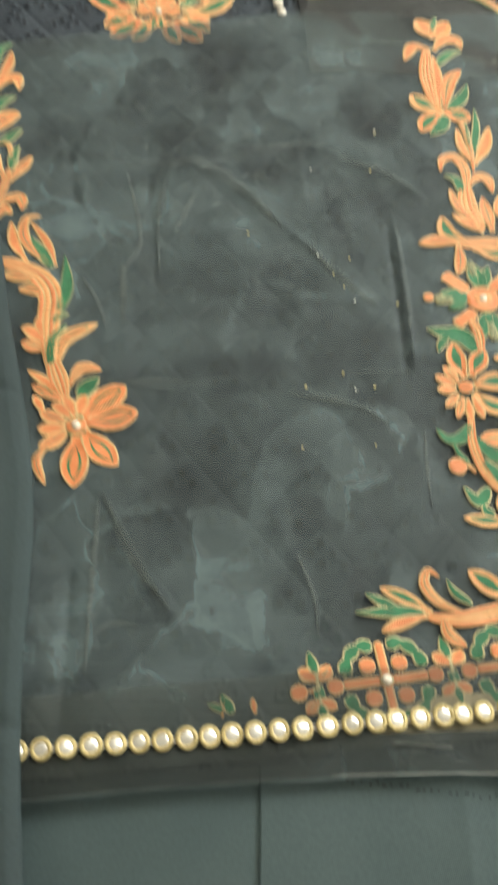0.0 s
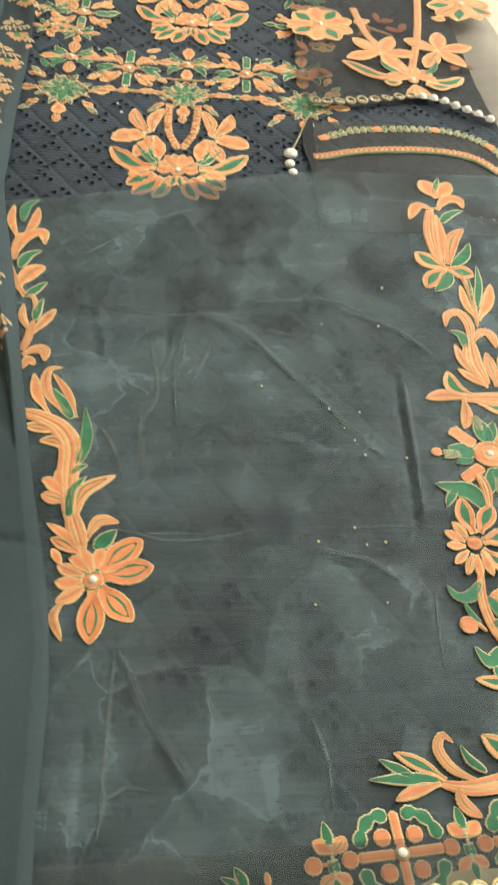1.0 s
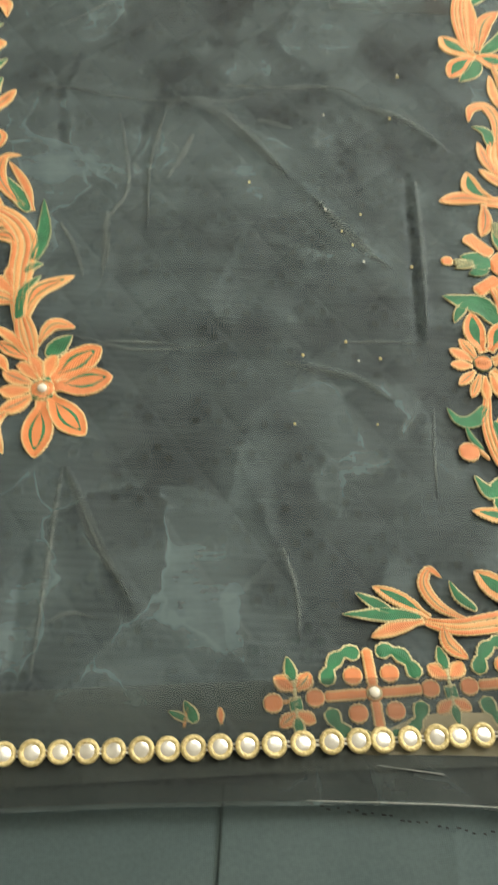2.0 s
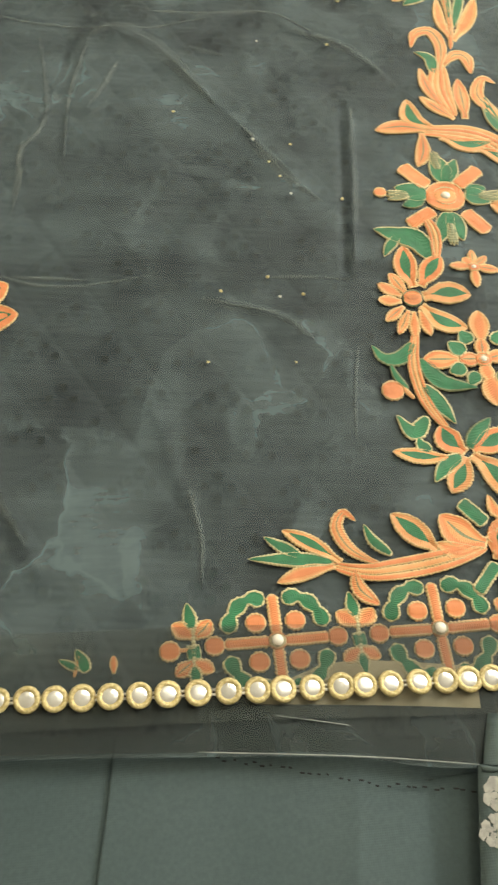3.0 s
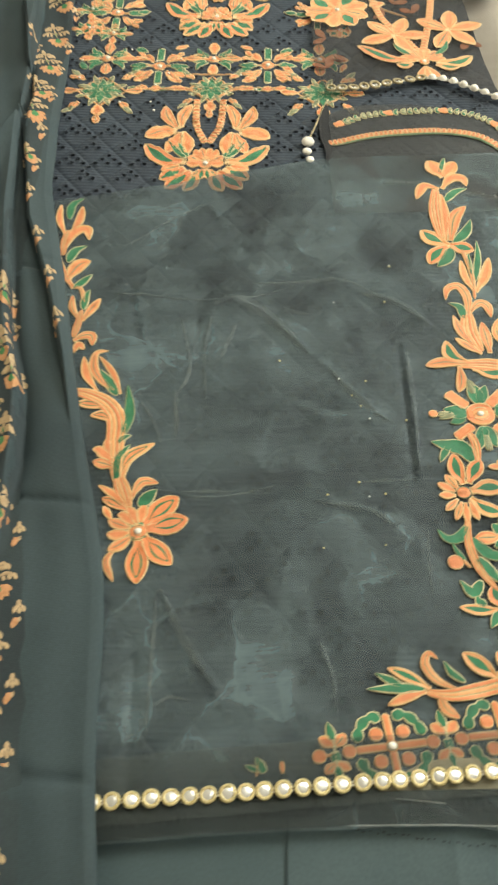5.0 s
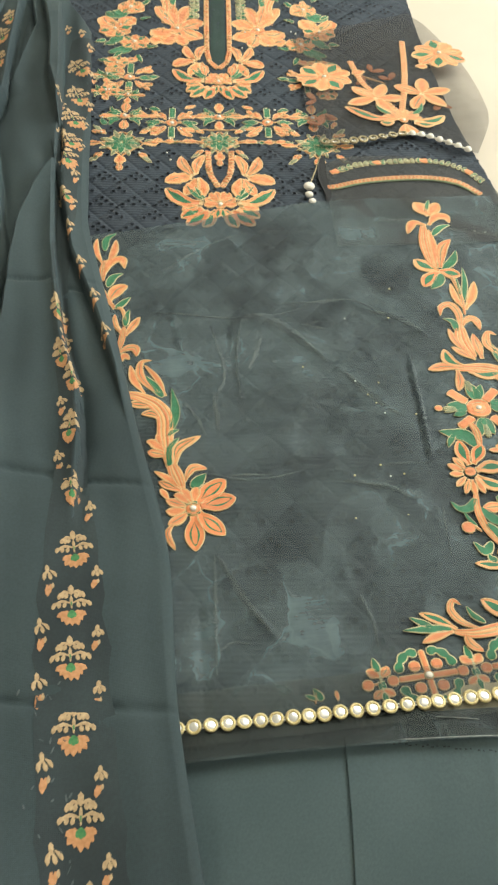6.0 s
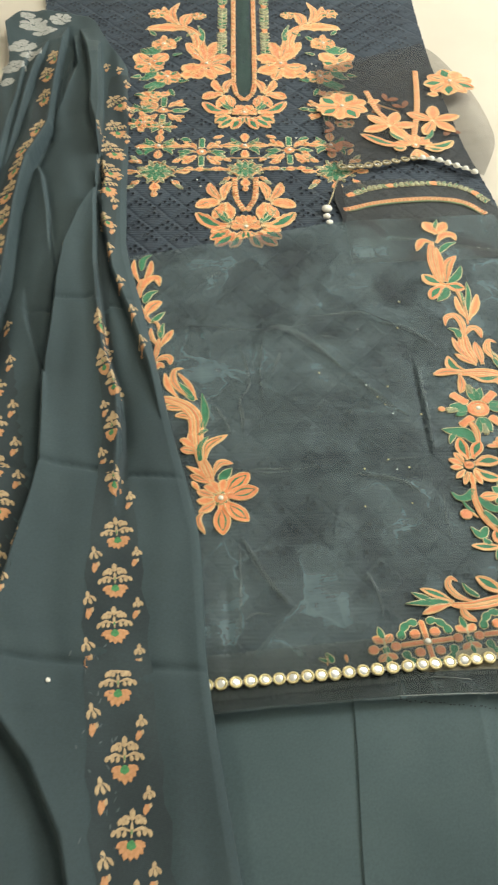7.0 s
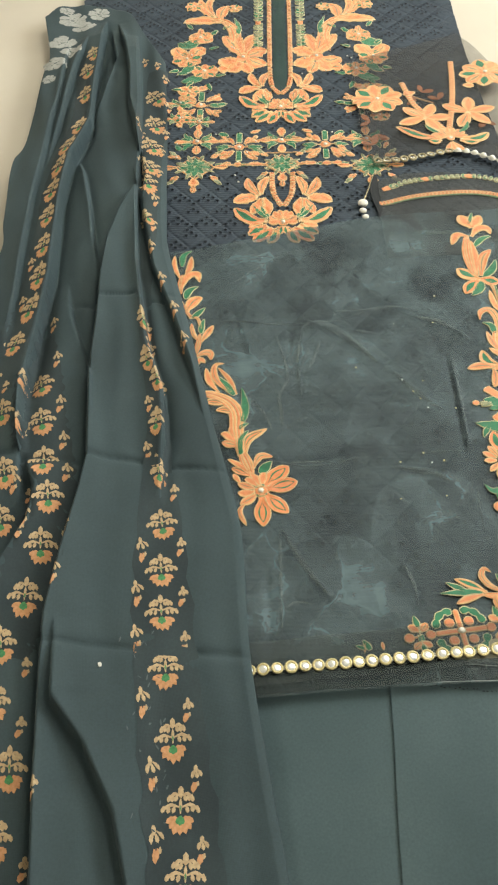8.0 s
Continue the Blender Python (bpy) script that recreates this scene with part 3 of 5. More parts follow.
class Motif:
    """Stitched work on one cloth: its stems are its own mesh, its petals and leaves are meshes under it."""

    def __init__(self, name, parent, z, place=None, label=""):
        self.name, self.parent, self.z, self.label = name, parent, z, label
        self.place = place or (lambda x, y: (x, y))
        self.base, self.kids, self.rise, self.loops = [], [], 0.0002, False

    def points(self, numbers):
        return [self.place(x / 1000, y / 1000) for x, y in zip(numbers[::2], numbers[1::2])]

    def blade(self, name, numbers, wide, shape, fill, edge, core=None, inset=0.0, height=0.0011, own=True, vein=None):
        self.rise += 0.000008
        p, rows = np.array(self.points(numbers)), 13
        if height < 0.0003:
            rows = 8
        elif self.parent is panel:
            rows = int(np.clip(np.linalg.norm(np.diff(p, axis=0), axis=1).sum() / 0.0011, 13, 44))
        v, q, zone, uv = blade_data(p, wide / 1000, height, shape, self.z, self.rise, inset, rows, vein is not None, 0.1 if vein is OLIVE else 0.3)
        if own:
            self.kids.append((name, mesh_of(name, v, q, [fill, edge, core or fill, vein or fill], zone, uv=uv)))
        else:
            self.base.append((v, q, zone, (fill, edge, core or fill, vein or fill), uv))

    def pearl(self, x, y, r, mat=None):
        (px, py), = self.points((x, y))
        bm = bmesh.new()
        bmesh.ops.create_icosphere(bm, subdivisions=2, radius=r / 1000)
        for v in bm.verts:
            v.co = (v.co.x + px, v.co.y + py, v.co.z * 0.6 + float(self.z(np.array(px), np.array(py))) + 0.0022)
        me = bpy.data.meshes.new("pearl")
        bm.to_mesh(me)
        bm.free()
        me.materials.append(mat or PEARL)
        me.polygons.foreach_set("use_smooth", [True] * len(me.polygons))
        self.kids.append(("pearl", me))

    def done(self):
        mats, verts, faces, index, n = [], [], [], [], 0
        for v, q, zone, trio, _ in self.base:
            for m in trio:
                if m not in mats:
                    mats.append(m)
            verts.append(v)
            faces += [tuple(k + n for k in f) for f in q]
            index += [mats.index(trio[k]) for k in zone]
            n += len(v)
        ob = part(self.name, mesh_of(self.name, np.concatenate(verts), faces, mats, index, uv=np.concatenate([k[4] for k in self.base])), self.parent, self.label)
        for name, me in self.kids:
            part(name, me, ob)
        return ob


def o(m, w, *n):
    k = RNG.rand()
    m.blade("petal", n, w * (0.9 if m.loops else 1.0), "petal", PEACH if k < 0.7 else ORANGE, PALE, ORANGE if k < 0.7 else PEACH, 0.06, vein=None if k < 0.5 else OLIVE)


def v(m, w, *n):
    m.blade("petal", n, w * 1.16, "petal", ORANGE if RNG.rand() < 0.4 else PEACH, PALE, GREEN, 0.22, vein=ORANGE if m.loops else None)


def g(m, w, *n):
    m.blade("leaf", n, w * 1.05, "leaf", GREEN, CREAM if RNG.rand() < 0.85 else OLIVE)


def s(m, w, *n):
    if w > 3.2:
        p = spline(np.array(n, float).reshape(-1, 2), 9)
        tan = np.gradient(p, axis=0)
        tan /= np.linalg.norm(tan, axis=1)[:, None]
        nor = np.c_[-tan[:, 1], tan[:, 0]]
        count = 3 if w < 6.5 else 4
        for k in range(count):
            q = p + nor * (w * 0.78 * (2 * k / (count - 1) - 1)) * np.sin(np.pi * np.linspace(0.16, 0.9, 9))[:, None]
            m.blade("stem", q.ravel(), w * 1.15 / count, "stem", (ORANGE, PEACH)[k % 2], PALE, own=bool(m.base))
        return
    m.blade("stem", n, w, "stem", ORANGE, PALE, PEACH, 0.02, own=bool(m.base), vein=OLIVE)


def b(m, w, *n):
    m.blade("bar", n, w, "bar", ORANGE, PALE)


def e(m, w, *n):
    m.blade("leaf", n, w, "bar", GREEN, CREAM)


def d(m, w, x, y):
    m.blade("bud", (x - w, y, x + w, y), w, "disc", ORANGE, PALE, height=0.0014)


def r(m, w, x, y):
    for k, (f, edge) in enumerate(((ORANGE, PEACH), (GREEN, CREAM), (PEACH, CREAM))):
        m.blade("ring", (x - w * (1 - k * 0.25), y, x + w * (1 - k * 0.25), y), w * (1 - k * 0.25), "disc", f, edge, height=0.0012 + 0.0003 * k)


def c(m, w, x, y):
    m.blade("flower_centre", (x - w, y, x + w, y), w, "disc", ORANGE, PALE, height=0.0015)
    if w > 4:
        m.blade("flower_centre", (x - w * 0.62, y, x + w * 0.62, y), w * 0.62, "disc", PEACH, CREAM, height=0.0019)
    m.pearl(x, y, max(1.8, min(3.4, w * 0.42)))


def chain(m, step, wide, *n):
    """A band of small orange loops between two pale cords."""
    p = np.array(n, float).reshape(-1, 2)
    length = np.linalg.norm(np.diff(p, axis=0), axis=1).sum()
    count = max(4, int(length / step))
    sp = spline(p, count + 1)
    tan = np.gradient(sp, axis=0)
    tan /= np.linalg.norm(tan, axis=1)[:, None]
    nor = np.c_[-tan[:, 1], tan[:, 0]]
    m.blade("band", n, wide * 0.8, "bar", PEACH, PALE, own=False, height=0.0006)
    for a, t, q in zip(sp, tan, nor):
        x0, x1 = a - q * wide * 1.02, a + q * wide * 1.02
        m.blade("loop", (*x0, *x1), step * 0.5, "disc", ORANGE, PALE, own=False, height=0.0013)
        m.blade("eye", (*(a - t * step * 0.14), *(a + t * step * 0.14)), step * 0.17, "disc", RUSTT, RUSTT, own=False, height=0.0019)


def vine(m, step, *n):
    """A running vine of small green leaves with an orange bud now and then."""
    p = np.array(n, float).reshape(-1, 2)
    count = max(4, int(np.linalg.norm(np.diff(p, axis=0), axis=1).sum() / step))
    sp = spline(p, count + 1)
    tan = np.gradient(sp, axis=0)
    tan /= np.linalg.norm(tan, axis=1)[:, None]
    m.blade("cord", n, 1.2, "bar", OLIVE, CREAM, own=False)
    for i, (a, t) in enumerate(zip(sp, tan)):
        q = np.array((-t[1], t[0]))
        if i % 8 == 0:
            for k in (-1, 0, 1):
                m.blade("bud", (*(a - t * step * 0.7 - q * 3.5 * k), *(a + t * step * 0.8 + q * 4.5 * k)), 4.2, "petal", ORANGE, PEACH)
        else:
            for k in (-1, 1):
                m.blade("leaf", (*a, *(a + (q * 0.75 * k + t * RNG.uniform(0.3, 0.8)) * step)), step * 0.34, "leaf", GREEN if RNG.rand() < 0.4 else OLIVE, CREAM, height=0.0012)


def bloom(m, x, y, r1, count, turn=0.0, squash=1.0, pearl=True):
    """A round flower of narrow petals with a set stone."""
    for k in range(count):
        a = turn + 2 * math.pi * k / count
        w = r1 * 0.9 * math.sin(math.pi / count)
        fn = v if k % 2 else o
        fn(m, w, x + 0.15 * r1 * math.cos(a), y + 0.15 * r1 * math.sin(a) * squash, x + r1 * math.cos(a), y + r1 * math.sin(a) * squash)
    if pearl:
        c(m, r1 * 0.22, x, y)


# border of the organza panel
M = Motif("floral_border", panel, z_panel, label="orange and green stitched floral border")
o(M, 11.4, 200.1,648.8, 188,681.5)
o(M, 9.9, 200.1,648.8, 220.5,675.6)
g(M, 3.8, 196.5,655.5, 209.9,684)
o(M, 7.2, 193.2,628.2, 208.4,645.5, 221.8,643.7, 223.8,629.9)
o(M, 6.7, 190.2,628.4, 173.6,634.9, 159.4,614.3)
g(M, 4.8, 190.4,604.4, 206.2,619.3, 222.8,625.4)
s(M, 6.9, 185.5,628.7, 176,589.7, 172.4,539.9)
o(M, 8.3, 181.8,539.3, 194.7,575.7, 212.9,594.3)
o(M, 5.2, 176.3,539.7, 185.8,580.5, 189.7,619.5)
g(M, 5.8, 183.8,535.1, 201,550.3, 212.5,570.3)
v(M, 10.2, 177.5,531.5, 163.2,544.6, 152.6,561.7)
v(M, 8.5, 176.4,531.6, 161.6,520.7, 148.6,503.6)
g(M, 6.8, 179.5,527.4, 169,510, 155.9,498.5)
v(M, 8.9, 177.9,533.1, 190.6,526.7, 203.2,520.3)
s(M, 3.0, 189.8,531.8, 191.1,485.4, 184.9,448.8)
o(M, 4.8, 187.1,458.6, 182.8,482.7, 184.3,507.8)
o(M, 6.3, 188.5,458.4, 204.4,480.7, 216,507.7)
g(M, 3.8, 192.6,474.9, 204,508.8, 209.6,535.9)
g(M, 2.5, 190.3,482, 193.1,501.3, 195.3,518.2)
o(M, 5.9, 169,418, 176.7,449.6, 171.9,469.4, 159.4,465.9, 153.3,449.8)
o(M, 5.8, 174.4,430.3, 187.2,442, 194.6,437.4, 194.9,420.6)
g(M, 4.7, 166.2,420.2, 165.7,437.6, 154.7,445.1)
s(M, 8.7, 171.7,430.5, 167,402.6, 171.3,374.8)
o(M, 5.3, 168.9,379.8, 158.2,403.4, 155.9,428.2)
o(M, 4.7, 171.6,371.8, 158.8,385, 149.5,396.3)
o(M, 6.5, 179.6,371.6, 181.5,391.9, 183.4,416.6)
o(M, 5.9, 212.2,351.8, 202.4,378.9, 194.4,396.8, 201.9,414.8, 211.8,410.1)
g(M, 5.8, 209.5,353.2, 201.7,370.5, 198.7,397.6)
s(M, 8.1, 142.5,359.9, 177,356.5, 199.9,341.4, 206.9,313.7, 202.3,276.4)
o(M, 7.6, 149,359.3, 130.5,365.8, 111.3,364.2)
v(M, 7.1, 155.8,360.4, 140.7,373, 139.1,394.2)
o(M, 5.9, 143.9,358.1, 141.9,339.9, 135.7,326.5)
v(M, 6.4, 156.6,353.9, 174.5,345.7, 197.8,347.4)
v(M, 5.7, 182.3,341.5, 197.7,332.5, 208.2,319.1)
g(M, 4.6, 213,307.5, 218.7,340.7, 218.2,370.1)
s(M, 3.5, 202.3,276.4, 200.3,255.9, 200.3,235.9)
v(M, 6.2, 200.3,243.3, 188.8,250.1, 179,258.7)
o(M, 6.0, 199.5,236, 190.6,240.9, 182.7,238.7)
o(M, 7.2, 193.7,214.2, 183.2,212.5, 170.8,201.6)
o(M, 4.9, 185.5,180.7, 181.2,186.6, 179.5,195.1)
o(M, 8.5, 200.2,271.4, 192,283.8, 179.6,290.4)
o(M, 6.3, 201.5,276.5, 199.1,295.3, 194.3,305.1)
g(M, 7.0, 151.8,309.4, 150.4,325, 148.3,339.2)
g(M, 5.5, 151.8,309.4, 158.6,323, 163.6,332)
g(M, 6.0, 148.5,283.1, 142.7,269.7, 137,256.6)
g(M, 6.4, 149.7,283, 152,268.7, 154.6,258.2)
g(M, 7.6, 137.7,299, 126.7,302.9, 115,307.8)
g(M, 5.0, 133.8,296.8, 124.6,292.4, 117.9,290.5)
g(M, 7.1, 163,299.1, 171.8,296.6, 180.7,291.4)
g(M, 5.2, 164.2,300.6, 173.4,303.4, 180,304.4)
b(M, 6.3, 139,307.5, 123,327.2)
b(M, 5.6, 159.2,306.5, 178.9,323.2)
b(M, 5.6, 138.9,285.1, 119.1,273.2)
b(M, 6.1, 159.6,284, 172.7,265)
d(M, 4.6, 104.5,303.5)
for x, y, k in ((149,333, 1.57), (113,300, 3.1), (147,262, -1.6), (184,297, 0)):
    for q in (-0.5, 0, 0.5):
        M.blade("leaf", (x - 12 * math.cos(k), y - 12 * math.sin(k), x + 5 * math.cos(k + q), y + 8 * math.sin(k + q)), 2.6, "leaf", OLIVE, CREAM)
c(M, 13.9, 149.1,297.3)
s(M, 3.8, 131.3,278.6, 135,262.8, 131.9,240.7)
g(M, 7.4, 127.9,244.6, 122.2,260.2, 107.1,266.8, 94.7,272.2)
g(M, 3.7, 111,265.4, 103.1,256.2, 98.4,248.2)
o(M, 4.5, 107.6,217.8, 99.2,235.5)
o(M, 4.7, 104.5,215.8, 90.1,227.3)
o(M, 4.7, 103.7,211.7, 88.5,214.3)
o(M, 4.1, 104.5,207.9, 90.7,197)
o(M, 3.8, 107,204.8, 97.6,186.7)
o(M, 3.9, 109.9,203.6, 107.1,182.5)
o(M, 4.1, 113.9,204.1, 117.4,183.6)
v(M, 7.0, 113.2,222, 110.9,238.1, 112.1,256.7)
v(M, 6.8, 117.7,222.4, 127.4,236.3, 135.5,246.2)
v(M, 8.0, 117.6,214.4, 133,216, 148.8,212.4)
v(M, 6.9, 115.4,207.6, 126.3,194.4, 141.5,187.3)
M.blade("flower_centre", (104.6,213.9, 117.4,213.5), 6.8, "disc", ORANGE, OLIVE, height=0.0012)
M.blade("flower_centre", (106.6,213.8, 115.6,213.6), 4.0, "disc", RUSTT, PEACH, height=0.0014)
s(M, 3.5, 108.5,189.1, 102.4,163.3, 105.2,136.6, 116,113.8)
g(M, 4.8, 106.9,181.2, 95.3,169.3, 84.8,169.6, 78.8,180.3)
g(M, 2.4, 95.9,146, 90.3,155.2, 87.8,165.7)
s(M, 1.6, 98.3,139.5, 91.4,149.5)
d(M, 7.1, 86.2,145.9)
g(M, 5.2, 107.2,167.9, 116.7,150.5, 138.2,143.8)
g(M, 4.9, 105.2,149.2, 113.2,134.5, 120.1,120.6)
g(M, 4.9, 104.2,126.9, 93.7,116.7, 85.2,129)
o(M, 7.1, 147.3,175.9, 150,200.6)
o(M, 7.4, 131.2,164.4, 108.5,166.9)
o(M, 8.0, 161.2,166.3, 178.3,163.6)
o(M, 7.4, 146.7,154, 147,130.7)
g(M, 5.2, 140.3,175.7, 135.7,186.1)
g(M, 4.6, 154.1,175.1, 164.1,183.9)
g(M, 5.1, 158.5,171.1, 173.2,173.9)
g(M, 5.4, 157.5,160.6, 171.1,153.9)
g(M, 5.2, 152.8,154.2, 160.6,143)
g(M, 4.4, 140.4,154.7, 133.2,145.2)
g(M, 4.9, 134.1,158.9, 122.8,155.8)
g(M, 5.3, 135.5,168.3, 126.2,178.2)
o(M, 5.0, 145.9,163.6, 147.6,180.3)
o(M, 5.7, 145.9,163.6, 130.1,164.5)
o(M, 5.5, 145.9,163.6, 163.7,166.9)
o(M, 5.1, 145.9,163.6, 146,146.4)
c(M, 5.7, 145.9,163.6)
o(M, 3.9, 155.5,235.7, 139.3,237.5)
o(M, 4.0, 155.5,235.7, 171.8,231.1)
o(M, 3.7, 155.5,235.7, 154.1,218)
o(M, 3.9, 155.5,235.7, 149.5,243.3)
o(M, 3.4, 155.5,235.7, 165.9,243.5)
o(M, 3.3, 155.5,235.7, 156.7,250)
c(M, 3.9, 155.3,234.8)
v(M, 7.5, 121.5,100.8, 113.4,110.1, 110.2,120.5)
g(M, 4.9, 123.6,103.8, 132.8,114.7, 141.5,123.5)
v(M, 7.4, 125.5,102.7, 138.3,107.2, 150.5,115.1)
v(M, 7.8, 124.8,99.7, 136.7,85.9, 141.5,68.2)
v(M, 6.8, 121.6,98.5, 116.4,88.2, 107.9,75.9)
g(M, 4.9, 119,99.6, 107.6,92.3, 99.6,83.3)
v(M, 4.7, 112.6,98.3, 95,100.3, 78.7,105)
g(M, 3.9, 101.7,103.1, 96.6,108, 95.9,113.3)
o(M, 4.4, 142,75.7, 138.8,63, 130.4,63.2, 128,73.9)
e(M, 4.9, 111,70.6, 123.3,55.9)
e(M, 4.1, 124.3,32.9, 109.4,16.8)
o(M, 5.1, 136.6,45, 121.2,48.6)
o(M, 5.3, 136.6,45, 126.7,57)
o(M, 4.9, 136.6,45, 138.1,63)
o(M, 4.7, 136.6,45, 155,53.7)
o(M, 4.5, 136.6,45, 122.4,35.3)
o(M, 5.9, 135,34.5, 125.4,13.2)
o(M, 6.2, 137,34.2, 137.7,8.3)
r(M, 15.1, 136.6,45)
c(M, 8.6, 136.6,45)
s(M, 5.5, 119.9,43.3, 100.7,37.8, 76.2,34.4, 52.4,33.1, 34.9,38.6)
o(M, 9.7, 121.1,43.9, 108.7,50, 97.8,63.3)
o(M, 5.7, 116.9,40.9, 103.2,41.1, 92.4,46.6)
v(M, 6.9, 93.2,42.2, 83.4,53, 70.4,65.8)
g(M, 3.2, 67.5,41.7, 58.3,50.6, 54.4,61.1)
o(M, 4.2, 61.2,35.5, 45.3,46.8, 39.4,60, 44.3,68.8, 50.9,63)
v(M, 4.6, 39.4,39.8, 25.1,51, 8.9,61)
o(M, 4.7, 35.8,38.2, 19.4,35.7, 3.1,30.8)
g(M, 4.1, 35.2,40.7, 13.8,43.2, -11.2,45.5)
g(M, 3.5, 18.1,44.8, 8.2,50.9, -1.7,57.7)
o(M, 4.8, 45.6,36.7, 46.7,24.2, 56.2,14.4)
M.done()
M = Motif("floral_spray", panel, z_panel, label="orange and green stitched flower spray")
M.loops = True
o(M, 5.1, -245.3,600, -252.4,627.8, -249.6,652.2)
o(M, 6.2, -239.8,601.4, -230.1,624.6, -225.2,647.9)
g(M, 4.6, -241.6,627.1, -237.3,649.6, -223.6,660.4)
s(M, 3.7, -248.4,567.4, -246.4,591.8, -242.1,610)
o(M, 8.3, -247.5,577.1, -236.1,603.6, -221.7,606.9, -219,588.3)
g(M, 5.3, -242.6,555.1, -235.1,573, -221.3,580.3)
o(M, 10.5, -242.9,529.3, -231.4,548.8, -217.7,555.8)
g(M, 4.4, -236.5,513.7, -226.5,522.9, -215.9,532.9)
o(M, 7.5, -236.5,513.7, -254.6,555.8, -255.3,592.4)
s(M, 2.7, -236.7,516, -228.4,511.7, -225.4,489.2)
o(M, 4.6, -230.7,466.6, -238.2,486.5, -237.5,504.8)
o(M, 6.0, -228.1,466.4, -218.7,481.5, -208.1,496.9)
g(M, 4.2, -227.1,482.1, -224,500.2, -218.9,511)
s(M, 3.5, -237.7,444, -232.8,461.1, -228.1,482.2)
o(M, 6.5, -237.4,439.2, -226.7,445.4, -218.5,443.4, -218.2,430.5)
o(M, 5.5, -237.7,423.7, -231.9,433.4, -226.4,426.3)
o(M, 5.8, -193.6,364.8, -206.8,379.4, -216.8,399.3, -214,418.8, -201.2,421.3)
g(M, 5.5, -194.9,363, -202,379.1, -211.8,398.9)
o(M, 4.4, -191.6,364.6, -197.7,390.2, -210.8,415.2)
o(M, 5.8, -214.5,370.5, -224.1,392, -226.8,417.6)
s(M, 9.1, -236.2,372, -211.5,359.8, -196.9,335.9, -198.8,301.3, -198.5,260.3)
v(M, 5.4, -206.1,348.5, -220.7,354.4, -235.1,356.5)
v(M, 5.1, -200.3,329.1, -209.3,339.1, -221.6,340)
g(M, 4.9, -192,311.1, -183.9,341, -183.9,376.6)
g(M, 3.4, -196.7,304, -190.1,311, -182.8,312.8)
o(M, 6.9, -201.5,283.7, -212.4,297.8, -219.8,300.5)
o(M, 7.3, -201.2,278.2, -209.1,282.6, -219.8,287.2)
o(M, 4.5, -202,291.5, -205.7,300.7, -206.7,311)
g(M, 5.0, -199,261.9, -195.8,287.2, -184.2,302.6)
v(M, 5.8, -194.4,260, -186.7,286.5, -161.2,301)
o(M, 5.8, -186.1,243.7, -175.3,258.7, -160.5,256.1)
g(M, 5.7, -180.1,234.5, -171.6,242.2, -162.6,249.9)
s(M, 7.0, -197.1,268.2, -188.7,233.6)
o(M, 4.6, -191,235.3, -202.7,250, -215.4,260.9)
v(M, 4.7, -189.9,231.1, -204.5,242.4, -212.7,247.1)
v(M, 10.1, -177.9,213.3, -160.2,228.1, -143.8,240.2)
v(M, 10.0, -176,209.2, -155.5,212.7, -136.6,215.9)
v(M, 8.9, -177.5,203.4, -165.4,185.3, -154.6,171.4)
v(M, 9.0, -181.6,199.8, -184,177.2, -185.5,156.7)
o(M, 6.9, -186.9,204.1, -197.6,197.1, -208.7,192.1)
o(M, 6.9, -188.8,208.1, -200.3,207, -209.3,209.1)
o(M, 6.5, -188.1,212, -198.7,217.7, -207.7,223.3)
o(M, 6.3, -184.8,214.7, -192.7,225.3, -199.3,227.7)
o(M, 6.0, -182.3,215.6, -186.3,228.4, -191,235.3)
o(M, 6.4, -178.8,215.3, -176.7,227.7, -173.6,236.1)
o(M, 4.2, -204.1,222.1, -208.2,231.4, -211.3,238.7)
o(M, 4.3, -200.8,194.9, -210,181.4, -204.6,161.2)
g(M, 4.2, -181.9,207.7, -177.2,217.2)
g(M, 4.3, -181.9,207.7, -187.6,200.3)
g(M, 3.5, -181.9,207.7, -174.8,200.3)
g(M, 3.5, -181.9,207.7, -187.4,214.9)
c(M, 7.9, -181.5,207.6)
M.done()


def cross(x, y):
    """A stitched cross flower with four discs and leafy corners."""
    m = Motif("cross_flower", panel, z_panel, label="orange cross flower with green corners")
    for sx in (-1, 1):
        for base, tip in (((x + sx * 3, y), (x + sx * 28, y + 0.3)), ((x, y + sx * 3), (x - 0.6 * sx, y + sx * 25.5))):
            m.blade("bar", (*base, *tip), 3.3, "bar", ORANGE, PALE, own=False)
        for sy in (-1, 1):
            m.blade("bud", (x + sx * 10.4 - 5.6, y + sy * 10.2, x + sx * 10.4 + 5.6, y + sy * 10.2), 5.6, "disc", ORANGE, PALE, height=0.0015)
            m.blade("leaf", (x + sx * 4.6, y + sy * 20.5, x + sx * 11, y + sy * 23.5, x + sx * 18.5, y + sy * 20, x + sx * 23.5, y + sy * 13, x + sx * 25.5, y + sy * 5.5), 5.0, "lobes", GREEN, CREAM)
    d(m, 5.4, x - 32.5, y)
    d(m, 5.4, x + 31.5, y)
    m.blade("flower_centre", (x - 5, y, x + 5, y), 5, "disc", CREAM, PEACH, height=0.0018)
    m.pearl(x, y, 3.2)
    m.done()


